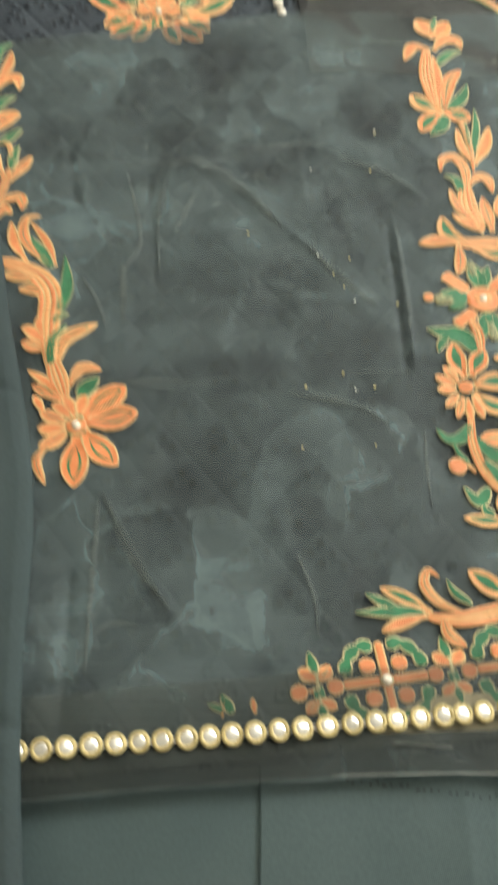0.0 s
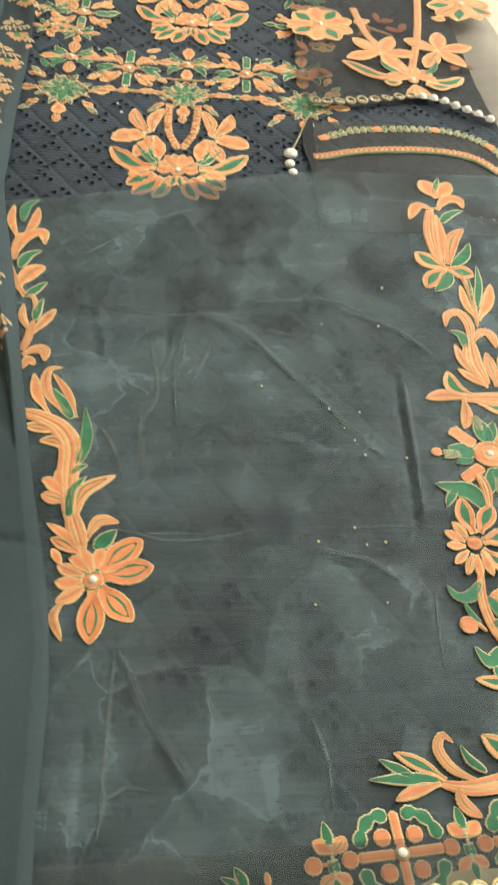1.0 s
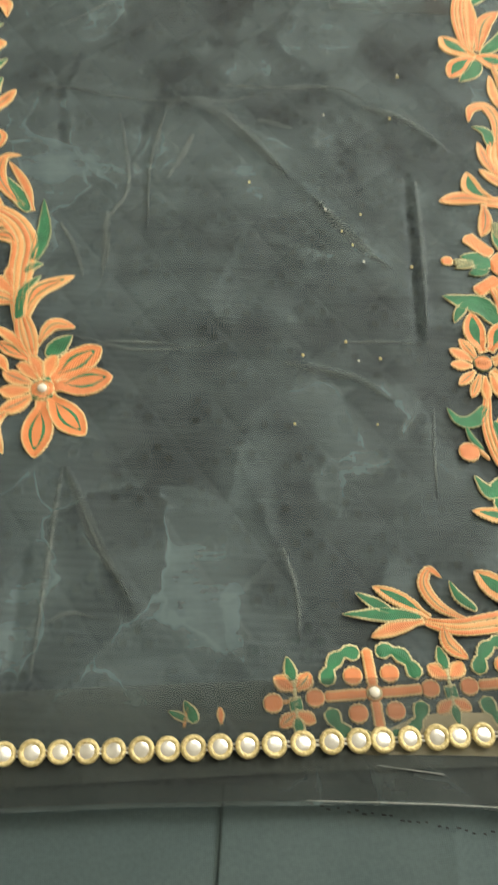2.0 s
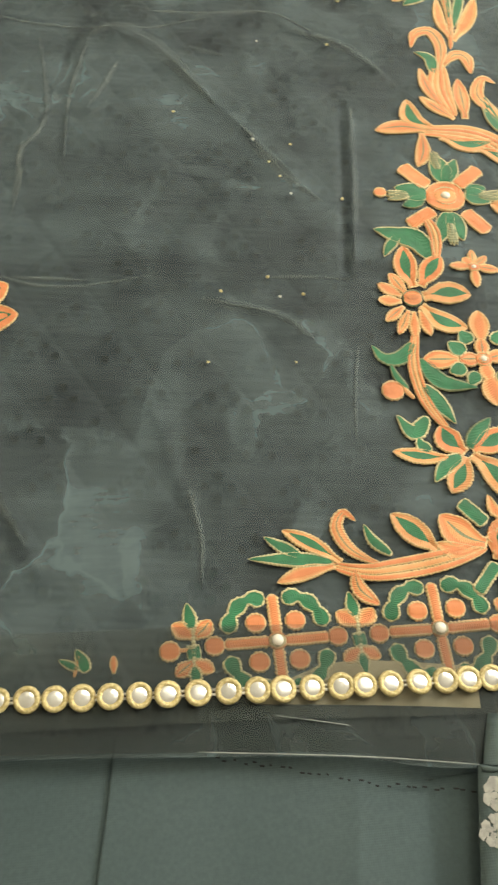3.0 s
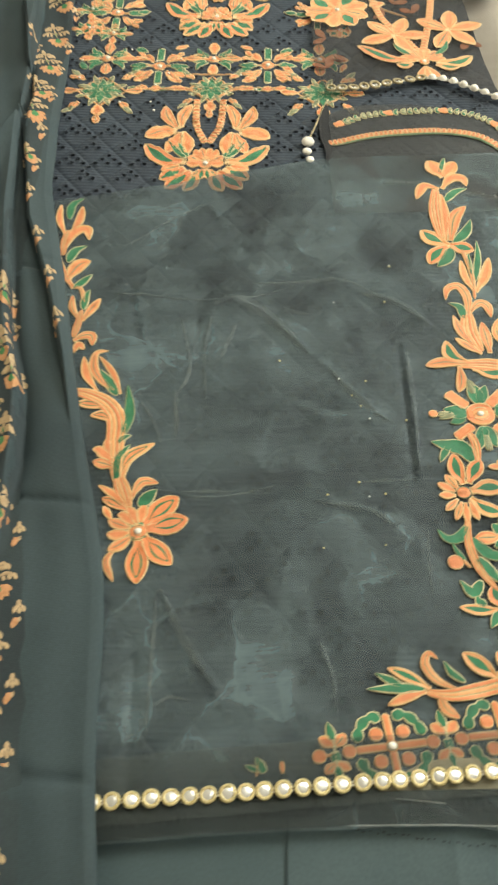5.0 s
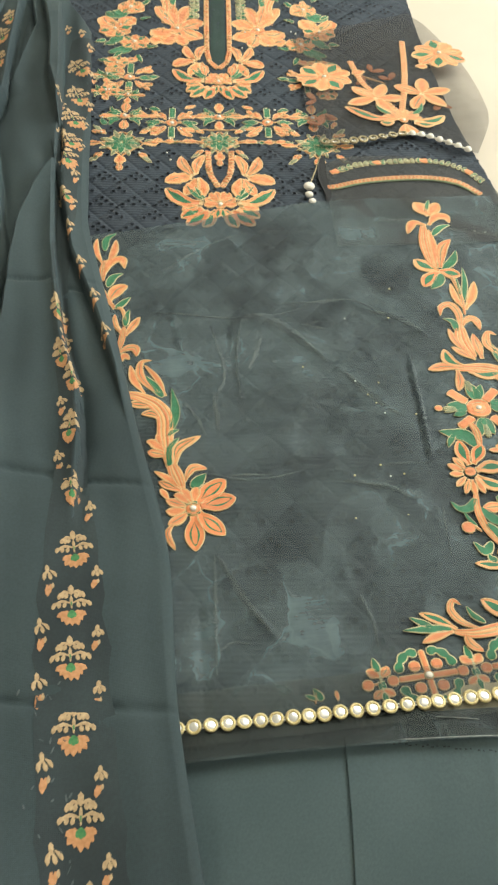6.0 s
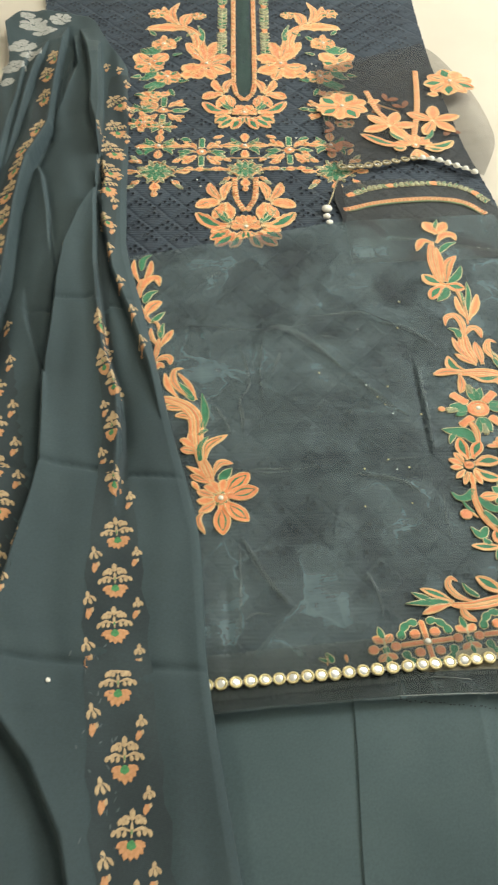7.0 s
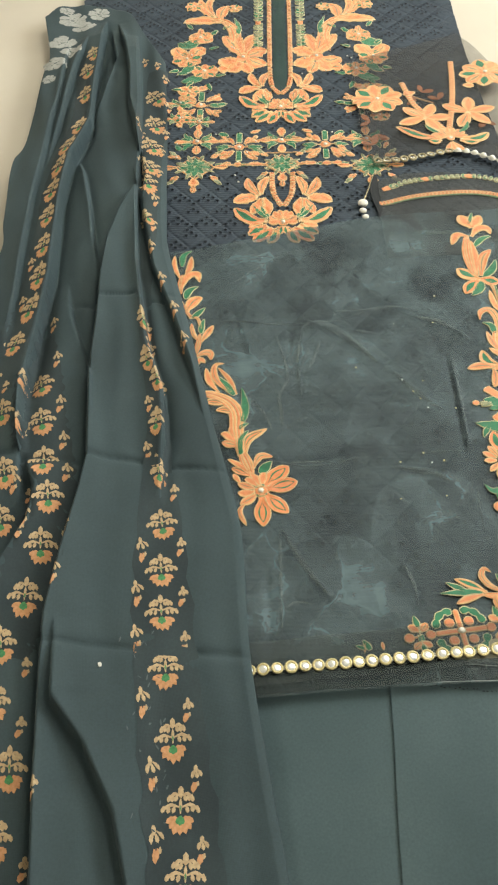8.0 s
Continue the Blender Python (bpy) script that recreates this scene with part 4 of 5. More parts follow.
def sprig(x, y):
    """A small stitched bud between two cross flowers."""
    m = Motif("bud_sprig", panel, z_panel, label="small orange bud with green leaves")
    m.blade("stem", (x, y - 14, x + 0.5, y + 12), 1.2, "stem", CREAM, CREAM, own=False)
    o(m, 5.2, x + 0.5, y + 5, x - 5, y + 9, x - 10.5, y + 13)
    o(m, 5.2, x + 1, y + 5, x + 6, y + 9, x + 10, y + 14)
    g(m, 3.6, x, y + 9, x - 2, y + 24)
    e(m, 4.2, x - 3.6, y - 3, x + 4, y - 2.4)
    o(m, 4.4, x, y - 7, x - 10, y - 14)
    o(m, 4.4, x, y - 7, x + 10, y - 13)
    g(m, 3.2, x, y - 9, x + 1, y - 21)
    m.done()


for k in range(3):
    cross(86 * k, -0.2 * k)
for k in range(4):
    sprig(-43.5 + 86 * k, 0.0)
M = Motif("bud_end", panel, z_panel)
s(M, 1.2, -57, -1, -43, -1)
d(M, 5.6, -55.5, -1)
M.done()
M = Motif("faint_sprig", panel, lambda x, y: z_panel(x, y) - 0.0008, label="small green leaf half hidden under the hem")
s(M, 1.0, -104, -10, -101, 2)
g(M, 3.6, -97, -8, -103, 5)
g(M, 2.4, -101, -6, -112, 0)
o(M, 2.4, -84, -10, -84, 0)
M.done()


# ---- mirror trim ----
def ring_mesh(r1, r2, mat, lobes=14):
    verts, faces, nu, nv = [], [], 30, 8
    for i in range(nu):
        a = 2 * math.pi * i / nu
        k = 1 + 0.018 * math.cos(lobes * a)
        for j in range(nv):
            q = 2 * math.pi * j / nv
            rr = r1 * k + r2 * math.cos(q)
            verts.append((rr * math.cos(a), rr * math.sin(a), 0.8 * r2 * math.sin(q)))
            faces.append((i * nv + j, ((i + 1) % nu) * nv + j, ((i + 1) % nu) * nv + (j + 1) % nv, i * nv + (j + 1) % nv))
    return mesh_of("gilt_ring", verts, faces, [mat])


def dome_mesh(name, r1, high, mat, rows=4, nu=20):
    verts, faces = [(0, 0, high)], []
    for i in range(1, rows + 1):
        q = i / rows
        verts += [(r1 * q * math.cos(2 * math.pi * k / nu), r1 * q * math.sin(2 * math.pi * k / nu), high * (1 - q ** 3)) for k in range(nu)]
    for k in range(nu):
        faces.append((0, 1 + k, 1 + (k + 1) % nu))
        for i in range(rows - 1):
            a = 1 + i * nu
            faces.append((a + k, a + nu + k, a + nu + (k + 1) % nu, a + (k + 1) % nu))
    return mesh_of(name, verts, faces, [mat])


RING, DULL, GLASS, BEAD = ring_mesh(0.0052, 0.0015, GOLD), ring_mesh(0.005, 0.0017, BRASS), dome_mesh("mirror_disc", 0.0045, 0.001, MIRROR), dome_mesh("pearl_bead", 0.0052, 0.0042, PEARL, 6)


def trim(parent, line, z, pitch, size=1.0, beads=0.0, label="gilt trim of small round mirrors"):
    """Round mirrors in gilt rings along a line, joined by silver threads; from a share of its length on, pearl beads."""
    p = np.array(line)
    length = np.linalg.norm(np.diff(p, axis=0), axis=1).sum()
    n = int(length / pitch)
    sp = spline(p, n + 1)
    m = Motif("mirror_trim", parent, z, label=label)
    for a, q in zip(sp[:-1], sp[1:]):
        t = (q - a) / np.linalg.norm(q - a)
        w = np.array((-t[1], t[0])) * 0.0011
        for k in (-1, 1):
            i, j = (a + w * k) * 1000, (q + w * k) * 1000
            m.blade("link", (*i, *j), 0.6, "bar", SILVER, SILVER, own=False, height=0.0016)
    ob = m.done()
    for k, a in enumerate(sp):
        base = float(z(a[0], a[1])) + 0.002
        turn = Euler((RNG.uniform(-0.16, 0.16), RNG.uniform(-0.16, 0.16), RNG.uniform(0, 6)))
        if beads and k >= beads * n:
            x = part("pearl_bead", BEAD, ob)
            x.matrix_basis = Matrix.LocRotScale((*a, base - 0.001), turn, (size * 1.05,) * 3)
            continue
        x = part("gilt_ring", DULL if beads else RING, ob)
        x.matrix_basis = Matrix.LocRotScale((*a, base), turn, (size * RNG.uniform(0.96, 1.05),) * 3)
        if not beads:
            y = part("mirror_disc", GLASS, ob)
            y.matrix_basis = Matrix.LocRotScale((*a, base + 0.0002), turn, (size,) * 3)


trim(panel, ((-0.224, -0.0152), (-0.143, -0.019), (-0.075, -0.0222), (0.006, -0.0256), (0.048, -0.027), (0.086, -0.028), (0.115, -0.029), (0.2, -0.032), (0.29, -0.037)), lambda x, y: z_panel(x, y) + 0.0026, 0.0136)
trim(sleeve, ((0.097, 0.838), (0.129, 0.837), (0.168, 0.841), (0.226, 0.848), (0.253, 0.84), (0.276, 0.82), (0.305, 0.795)), lambda x, y: z_sleeve(x, y) + 0.001, 0.0148, 1.1, 0.58, "gilt ring and pearl trim")
trim(cuff, ((0.129, 0.652), (0.178, 0.644), (0.216, 0.624), (0.279, 0.601)), lambda x, y: z_cuff(x, y) - 0.0042, 0.0125, 0.6, -1.0, "pearl bead trim")
M = Motif("hanging_tassel", sleeve, lambda x, y: x * 0 - 0.0015, label="black tassel cord ending in pearl beads")
M.blade("cord", (92, 822, 84, 809, 65, 766, 52, 738), 1.0, "bar", BRASS, CREAM, own=False)
M.blade("cord", (86, 812, 76, 760, 74, 715, 66, 690), 7.0, "leaf", BLACK, BLACK, own=False)
for x, y, size in ((51, 735, 8.2), (47, 716, 6.0), (48, 700, 5.4)):
    M.pearl(x, y, size)
M.done()

# doubled cloth with painted highlights along the panel's sharpest creases, and its pale lower edge
M = Motif("selvedge", panel, lambda x, y: z_panel(x, y) + 0.0012, label="pale thread along the lower edge")
M.blade("thread", (-45, -51, 0, -56, 45, -61.5, 92, -69), 0.28, "bar", PALE_GREY, PALE_GREY, own=False, height=0.0004)
M.blade("thread", (-6, -37, 12, -41, 31, -45), 0.25, "bar", PALE_GREY, PALE_GREY, own=False, height=0.0004)
M.done()
M = Motif("stitch_row", trousers, lambda x, y: z_trousers(x, y) + 0.0032, label="row of black tacking stitches")
for k in range(34):
    x = -60 + 4.6 * k + RNG.uniform(-1, 1)
    y = float(np.interp(x, (-60, -42, -6, 40, 87, 110), (-48, -52, -60, -72, -79, -82))) + RNG.uniform(-1.2, 1.2)
    M.blade("stitch", (x, y, x + RNG.uniform(1.2, 2.8), y - 0.5), 0.4, "bar", BLACK, BLACK, own=False, height=0.0004)
M.done()
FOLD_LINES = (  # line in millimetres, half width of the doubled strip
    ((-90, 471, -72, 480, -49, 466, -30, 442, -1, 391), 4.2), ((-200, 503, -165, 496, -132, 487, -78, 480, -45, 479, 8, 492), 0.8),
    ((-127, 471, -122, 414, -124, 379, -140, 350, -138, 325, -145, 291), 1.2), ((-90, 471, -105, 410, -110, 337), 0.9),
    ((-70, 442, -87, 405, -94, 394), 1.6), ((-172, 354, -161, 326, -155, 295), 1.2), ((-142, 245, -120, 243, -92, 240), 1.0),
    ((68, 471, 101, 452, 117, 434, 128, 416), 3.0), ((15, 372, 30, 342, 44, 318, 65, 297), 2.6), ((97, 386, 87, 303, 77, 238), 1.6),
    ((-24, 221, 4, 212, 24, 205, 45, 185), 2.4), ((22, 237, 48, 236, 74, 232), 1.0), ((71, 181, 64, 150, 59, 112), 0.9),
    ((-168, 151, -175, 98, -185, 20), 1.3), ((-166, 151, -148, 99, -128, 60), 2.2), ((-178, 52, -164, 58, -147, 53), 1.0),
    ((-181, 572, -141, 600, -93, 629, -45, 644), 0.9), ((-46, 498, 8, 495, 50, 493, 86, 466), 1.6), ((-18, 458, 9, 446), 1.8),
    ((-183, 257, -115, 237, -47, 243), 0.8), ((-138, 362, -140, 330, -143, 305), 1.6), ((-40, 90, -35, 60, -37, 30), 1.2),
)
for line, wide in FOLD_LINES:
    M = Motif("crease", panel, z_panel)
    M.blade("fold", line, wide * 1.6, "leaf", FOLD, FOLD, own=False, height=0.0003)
    # hairline strip added as the bright glint along the crease
    M.blade("ridge", line, min(0.55, wide * 0.45), "leaf", RIDGE_SHINE, RIDGE_SHINE, own=False, height=0.0006)
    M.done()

# loose stones on the panel
stones = Motif("stone_scatter", panel, z_panel, label="scattered small gilt stones")
stones.blade("bud", (103, 507, 106, 507), 1.2, "disc", CREAM, CREAM, own=False)
for x, y in ((104, 507), (35, 459), (22, 355), (31, 333), (37, 319), (20, 236), (26, 219), (41, 220), (-11, 225), (88, 453), (-23, 172), (30, 168), (-32, 386), (43, 304), (48, 350), (78, 300)):
    stones.pearl(x, y, RNG.uniform(0.8, 1.3), GOLD if RNG.rand() < 0.5 else SILVER)
stones.done()


# ---- embroidery of the shirt ----
def on_shirt(side=1):
    return lambda u, w: shirt_xy(side * u, w)


def spray(m, chain_top=131):
    """One half of the large flower spray at the shirt's middle line."""
    v(m, 11.0, -23.4,4.4, -51.6,10.3, -77.3,40.9)
    o(m, 9.8, -30.2,-4, -42.9,-6.7, -53.8,-9.5)
    v(m, 10.6, -23.4,-6.9, -38.5,-17.9, -53.5,-28.9)
    v(m, 10.0, -14.9,-12.5, -30,-29.1, -46.5,-45.3)
    v(m, 8.3, -8.1,-15.4, -14.9,-34.6, -23.2,-50.9)
    g(m, 3.7, -23.4,10.1, -37.3,27.5, -47.9,45.1)
    g(m, 3.3, -20,12.9, -30.4,30.3, -35.7,48)
    o(m, 8.8, -37.7,68.9, -53.1,95, -56.2,118.5)
    o(m, 8.2, -34.2,71.9, -32.7,99.5, -22,121.4)
    o(m, 13.4, -39.4,64.4, -56.9,64.5, -78.5,52.7)
    o(m, 9.8, -34.1,62.9, -40.9,42.1, -49.2,21.8)
    o(m, 8.2, -30.6,64.4, -23.6,44.9, -23.5,18.7)
    o(m, 8.5, -4.7,1.4, -23.4,1.6)
    o(m, 8.2, -4.7,4.3, -21.7,15.8)
    o(m, 7.1, -2.9,7.1, -14.9,27.3)
    o(m, 5.7, -1.2,8.5, -6.2,31.6)


NECK_BLOOMS = ((-155, 590, 24), (-177, 506, 30), (-141, 461, 26), (-173, 299, 18), (-166, 389, 20), (-173, 720, 20), (-90, 712, 16))
NECK_LEAVES = ((-183, 556, 2.5), (-136, 544, 0.3), (-190, 468, 3.5), (-121, 446, 0), (-161, 426, 4.0), (-135, 415, 5.2), (-180, 395, 3.0), (-135, 602, 0.8), (-173, 626, 2.2), (-112, 625, 0.5), (-170, 346, 2.8), (-114, 342, 0.2))
for side in (-1, 1):
    for lift, neck in ((0, False), (0.329, True)):
        put = (lambda u, w, k=side, q=lift: shirt_xy(-k * u * (0.97 if q else 1), w + q))
        M = Motif("flower_spray", shirt, z_shirt, put, "large orange flower spray with green leaves")
        chain(M, 6.5, 5, *((-17, 131, -15, 80, -3, 44) if not neck else (-21, 455, -20, 150, -16, 75, -3, 48)))
        spray(M)
        M.done()
    M = Motif("neck_scroll", shirt, z_shirt, on_shirt(-side), "orange scroll and blooms beside the neckline")
    # scroll and large bloom beside the neck
    s(M, 11.6, -92.7,532.6, -87.1,601.5, -107.6,654.6, -147.5,669.6)
    o(M, 17.2, -113.2,654.6, -147.1,662.2, -193.8,655)
    o(M, 8.0, -127.2,669.5, -144.4,725.3, -131.6,777.9)
    o(M, 12.9, -119.1,662, -115,704.6, -98.5,725.1)
    o(M, 9.8, -136.4,674.5, -155.3,712.5, -163.3,756.7)
    g(M, 5.5, -86.5,578.1, -81.2,630.1, -91.3,674.3)
    o(M, 15.7, -71,514.7, -93.8,566.6, -111.1,596.9)
    o(M, 12.6, -67.9,519.1, -61.2,566.4, -50.8,601.3)
    o(M, 10.3, -70,519.1, -79.8,573.4, -80.6,606.2)
    o(M, 19.7, -63.5,514.6, -39.2,532.3, -23.2,532.2)
    o(M, 18.6, -63.4,505.8, -44.1,488.3, -25.1,477.4)
    o(M, 19.8, -76.1,505.9, -94.7,492.9, -116.3,506.1)
    o(M, 15.8, -73.8,497.1, -83.6,471.3, -95.6,454.4)
    o(M, 12.6, -67.3,492.7, -62.7,471.2, -54,450)
    c(M, 13.2, -69.8,510.2)
    # blooms of the outer column
    o(M, 15.5, -154.6,590.1, -175.3,606.7)
    o(M, 7.7, -154.6,590.1, -156.7,630.5)
    o(M, 15.9, -154.6,590.1, -133.4,606.5)
    o(M, 15.5, -154.6,590.1, -132,573.7)
    o(M, 14.9, -154.6,590.1, -170.9,569.3)
    g(M, 13.9, -159.4,578.5, -183.3,560.2, -197.2,574.1)
    o(M, 16.4, -169.3,506.4, -194.4,533.1, -201.3,555.7)
    o(M, 19.8, -171.4,506.4, -197.8,506.5)
    o(M, 18.6, -171.1,502, -188.9,484.8)
    o(M, 17.4, -167.4,510.8, -157.2,537.4, -143.9,550.9)
    g(M, 9.6, -165.3,493.3, -177.1,463.3, -193.9,450.8)
    o(M, 16.9, -139.6,463.1, -160.7,467.5)
    o(M, 16.9, -139.6,463.1, -117,471.5)
    o(M, 8.3, -139.6,463.1, -138.2,433.8)
    o(M, 14.8, -117,471.5, -96,467.1)
    g(M, 12.3, -145,446.3, -166.7,429.8, -184.9,425.8)
    o(M, 16.2, -150,405.2, -169.3,389.2, -183.8,409.4)
    o(M, 15.4, -150,405.2, -134.2,395)
    o(M, 14.3, -158.7,381.2, -173.4,405.3)
    c(M, 11.7, -154.6,590.1)
    c(M, 10.6, -141.7,463.1)
    for u, w, size in NECK_BLOOMS:
        bloom(M, u, w, size, 8, u * 0.1)
    for u, w, a in NECK_LEAVES:
        g(M, 4.5, u, w, u + 20 * math.cos(a), w + 26 * math.sin(a))
    M.done()
    M = Motif("neck_lace", shirt, z_shirt, on_shirt(-side), "green and orange lace along the neck slit")
    vine(M, 13, -42, 540, -42, 660, -43, 790)
    M.done()
M = Motif("flower_centre", shirt, z_shirt, on_shirt(), "orange flower centres on the middle line")
s(M, 3, 0, -4, 0, 10)
c(M, 9, 0, 2)
c(M, 9, 0, 331)
for x in (-12, -4, 4, 12):
    v(M, 5, x * 0.5, -8, x * 1.3, -30)
    v(M, 5, x * 0.5, 321, x * 1.3, 298)
M.done()


def placket():
    n = 24
    vs, us = np.linspace(0.385, 0.86, n), np.linspace(-1, 1, 7)
    verts = []
    for w in vs:
        half = 0.0125 * min(1.0, (w - 0.38) / 0.02 + 0.05)
        for q in us:
            x, y = shirt_xy(half * q, w)
            verts.append((x, y, float(z_shirt(np.array(x), np.array(y))) + 0.001 + 0.0004 * math.cos(q * 1.5)))
    faces = [(i * 7 + j, i * 7 + j + 1, i * 7 + j + 8, i * 7 + j + 7) for i in range(n - 1) for j in range(6)]
    part("neck_slit", mesh_of("neck_slit", verts, faces, [PLACKET]), shirt, "dark green strip of the neck slit")


PLACKET = cloth_material("dark_green_cotton", (0.014, 0.034, 0.03), (0.022, 0.05, 0.042))
placket()


def star(u, w, k=1.0):
    """A stone with four orange petals and green corner loops."""
    m = Motif("star_flower", shirt, z_shirt, on_shirt(), "orange star flower with a white stone")
    s(m, 2, u - 24 * k, w, u + 24 * k, w)
    for a in (-1, 1):
        o(m, 5.5 * k, u + a * 12 * k, w, u + a * 35 * k, w)
        o(m, 7 * k, u, w + a * 11 * k, u, w + a * 33 * k)
        for q in (-1, 1):
            g(m, 4 * k, u + a * 5 * k, w + q * 6 * k, u + a * 16 * k, w + q * 12 * k, u + a * 20 * k, w + q * 22 * k)
            g(m, 3.2 * k, u + a * 9 * k, w + q * 4 * k, u + a * 24 * k, w + q * 8 * k)
    c(m, 7 * k, u, w)
    m.done()


def quatre(u, w, k=1.0):
    """Green bars crossed on a stone, with orange blossoms in the corners."""
    m = Motif("bar_flower", shirt, z_shirt, on_shirt(), "crossed green bars with orange blossoms")
    s(m, 2, u - 20 * k, w, u + 20 * k, w)
    for a in (-1, 1):
        e(m, 4.6 * k, u, w + a * 11 * k, u, w + a * 38 * k)
        g(m, 5 * k, u + a * 12 * k, w, u + a * 36 * k, w)
        for q in (-1, 1):
            o(m, 6 * k, u + a * 8 * k, w + q * 9 * k, u + a * 20 * k, w + q * 26 * k)
            o(m, 5 * k, u + a * 16 * k, w + q * 14 * k, u + a * 32 * k, w + q * 18 * k)
            o(m, 4 * k, u + a * 18 * k, w + q * 20 * k, u + a * 28 * k, w + q * 32 * k)
    c(m, 8 * k, u, w)
    m.done()


def lattice(u, w, k=1.0):
    """A green diamond lattice ringed by orange buds."""
    m = Motif("diamond_flower", shirt, z_shirt, on_shirt(), "green diamond lattice ringed with orange buds")
    for a in (-1, 1):
        s(m, 1.6, u + a * 28 * k, w, u, w + 28 * k)
        s(m, 1.6, u + a * 28 * k, w, u, w - 28 * k)
        for q in (-1, 1):
            g(m, 5.5 * k, u, w, u + a * 14 * k, w + q * 16 * k)
            m.blade("leaf", (u + a * 9 * k, w + q * 3 * k, u + a * 22 * k, w + q * 9 * k), 4 * k, "leaf", OLIVE, CREAM)
            o(m, 5 * k, u + a * 22 * k, w + q * 22 * k, u + a * 34 * k, w + q * 32 * k)
            m.blade("leaf", (u + a * 28 * k, w + q * 30 * k, u + a * 40 * k, w + q * 42 * k), 3.4 * k, "leaf", OLIVE, CREAM)
        g(m, 5 * k, u, w, u, w + a * 24 * k)
        g(m, 5 * k, u, w, u + a * 24 * k, w)
        o(m, 6 * k, u + a * 26 * k, w, u + a * 48 * k, w)
    for a in range(8):
        q = math.radians(22.5 + 45 * a)
        m.blade("leaf", (u + 14 * k * math.cos(q), w + 14 * k * math.sin(q), u + 31 * k * math.cos(q), w + 31 * k * math.sin(q)), 3.4 * k, "leaf", OLIVE, CREAM)
    o(m, 8 * k, u, w - 26 * k, u, w - 48 * k)
    o(m, 5 * k, u, w - 46 * k, u, w - 62 * k)
    m.done()


star(-144, 226, 1.15)
star(0, 229, 1.15)
star(144, 228, 1.15)
quatre(-72, 208, 1.12)
quatre(74, 212, 1.12)
lattice(-144, 150, 1.15)
lattice(0, 158, 1.05)
lattice(146, 150, 1.15)
quatre(-143, 342, 1.2)
quatre(143, 342, 1.0)
star(-178, 298, 0.85)
star(-143, 288, 0.8)
star(-180, 350, 0.8)
M = Motif("bead_row", shirt, z_shirt, on_shirt(), "row of orange buds")
s(M, 1.2, -110, 155, 110, 160)
for u in (-92, -74, -50, 50, 74, 92):
    o(M, 6, u - 9, 157, u + 9, 158)
for u in (-62, 62, -104, 104):
    g(M, 4, u - 7, 156, u + 7, 159)
M.done()

# small stones and filling leaves between the flowers
M = Motif("stone_scatter", shirt, z_shirt, on_shirt(), "small white stones and filling leaves")
s(M, 1, -30, 192, 30, 192)
for k in range(26):
    M.pearl(RNG.uniform(-190, 175), RNG.choice((RNG.uniform(90, 250), RNG.uniform(330, 560))), RNG.uniform(1.4, 2.0))
for a in (-1, 1):
    for u, w, q in ((36, 196, 0.6), (36, 260, -0.5), (108, 196, 2.4), (108, 252, 3.6), (40, 176, 0.2), (104, 178, 2.9), (112, 232, 0.4), (30, 232, 2.8), (172, 200, 1.2), (172, 180, 0.2)):
        fn = o if RNG.rand() < 0.55 else g
        fn(M, 5, a * u, w, a * (u + 20 * math.cos(q)), w + 20 * math.sin(q))
M.done()

# ---- embroidery of the sleeve and the cuff ----
M = Motif("sleeve_spray", sleeve, z_sleeve, label="orange flower spray with two stitched bands")
chain(M, 7, 5.5, 193, 1071, 197, 1010, 212, 965, 229, 912)
chain(M, 7, 5.5, 299, 1129, 283, 1060, 262, 985, 238, 915)
for a, x, y in ((0.5, 206, 953), (-0.4, 284, 958)):
    for k in range(5):
        q = a + math.radians(-100 + k * 66)
        o(M, 12, x, y, x + 50 * math.cos(q), y + 50 * math.sin(q))
for k in range(9):
    q = math.radians(175 - k * 22)
    o(M, 6.5, 231 + 6 * math.cos(q), 888, 231 + 32 * math.cos(q), 888 + 30 * math.sin(q))
v(M, 9, 214, 890, 184, 900, 150, 936)
v(M, 9, 248, 882, 276, 876, 300, 890)
v(M, 6, 216, 882, 206, 878, 194, 884)
v(M, 6, 246, 876, 262, 868, 276, 866)
g(M, 4, 218, 900, 206, 918, 200, 934)
g(M, 4, 248, 896, 266, 912, 276, 934)
for x in (215, 231, 247):
    o(M, 5, 231, 874, x, 846)
c(M, 7, 232, 884)
M.done()
for x, y, turn in ((139, 1029, 0.2), (349, 1079, 0.9)):
    M = Motif("sleeve_flower", sleeve, z_sleeve, label="orange flower with a white stone")
    s(M, 4, x - 14, y, x + 14, y)
    bloom(M, x, y, 47, 9, turn)
    M.done()
M = Motif("inner_flower", sleeve, lambda x, y: z_sleeve(x, y) - 0.0014, label="rust flower on the sleeve's inner side")
s(M, 2, 190, 1040, 235, 1000)
for x, y, k in ((222, 1040, 0), (245, 1010, 1), (205, 1015, 2), (300, 985, 3), (305, 930, 4), (110, 960, 2), (115, 920, 4), (100, 890, 1)):
    M.blade("petal", (x, y, x + 22 * math.cos(k), y + 26 * math.sin(k)), 6, "petal", RUSTT, RUSTT)
    M.blade("petal", (x, y, x - 20 * math.sin(k), y + 24 * math.cos(k)), 5, "petal", RUSTT, RUSTT)
M.done()
M = Motif("sleeve_bud", sleeve, z_sleeve)
s(M, 2, 95, 1030, 120, 1028)
o(M, 9, 118, 1030, 92, 1020)
o(M, 8, 210, 1040, 186, 1034)
o(M, 8, 300, 1050, 318, 1040)
M.done()
M = Motif("vine_band", cuff, z_cuff, label="green vine band with orange buds")
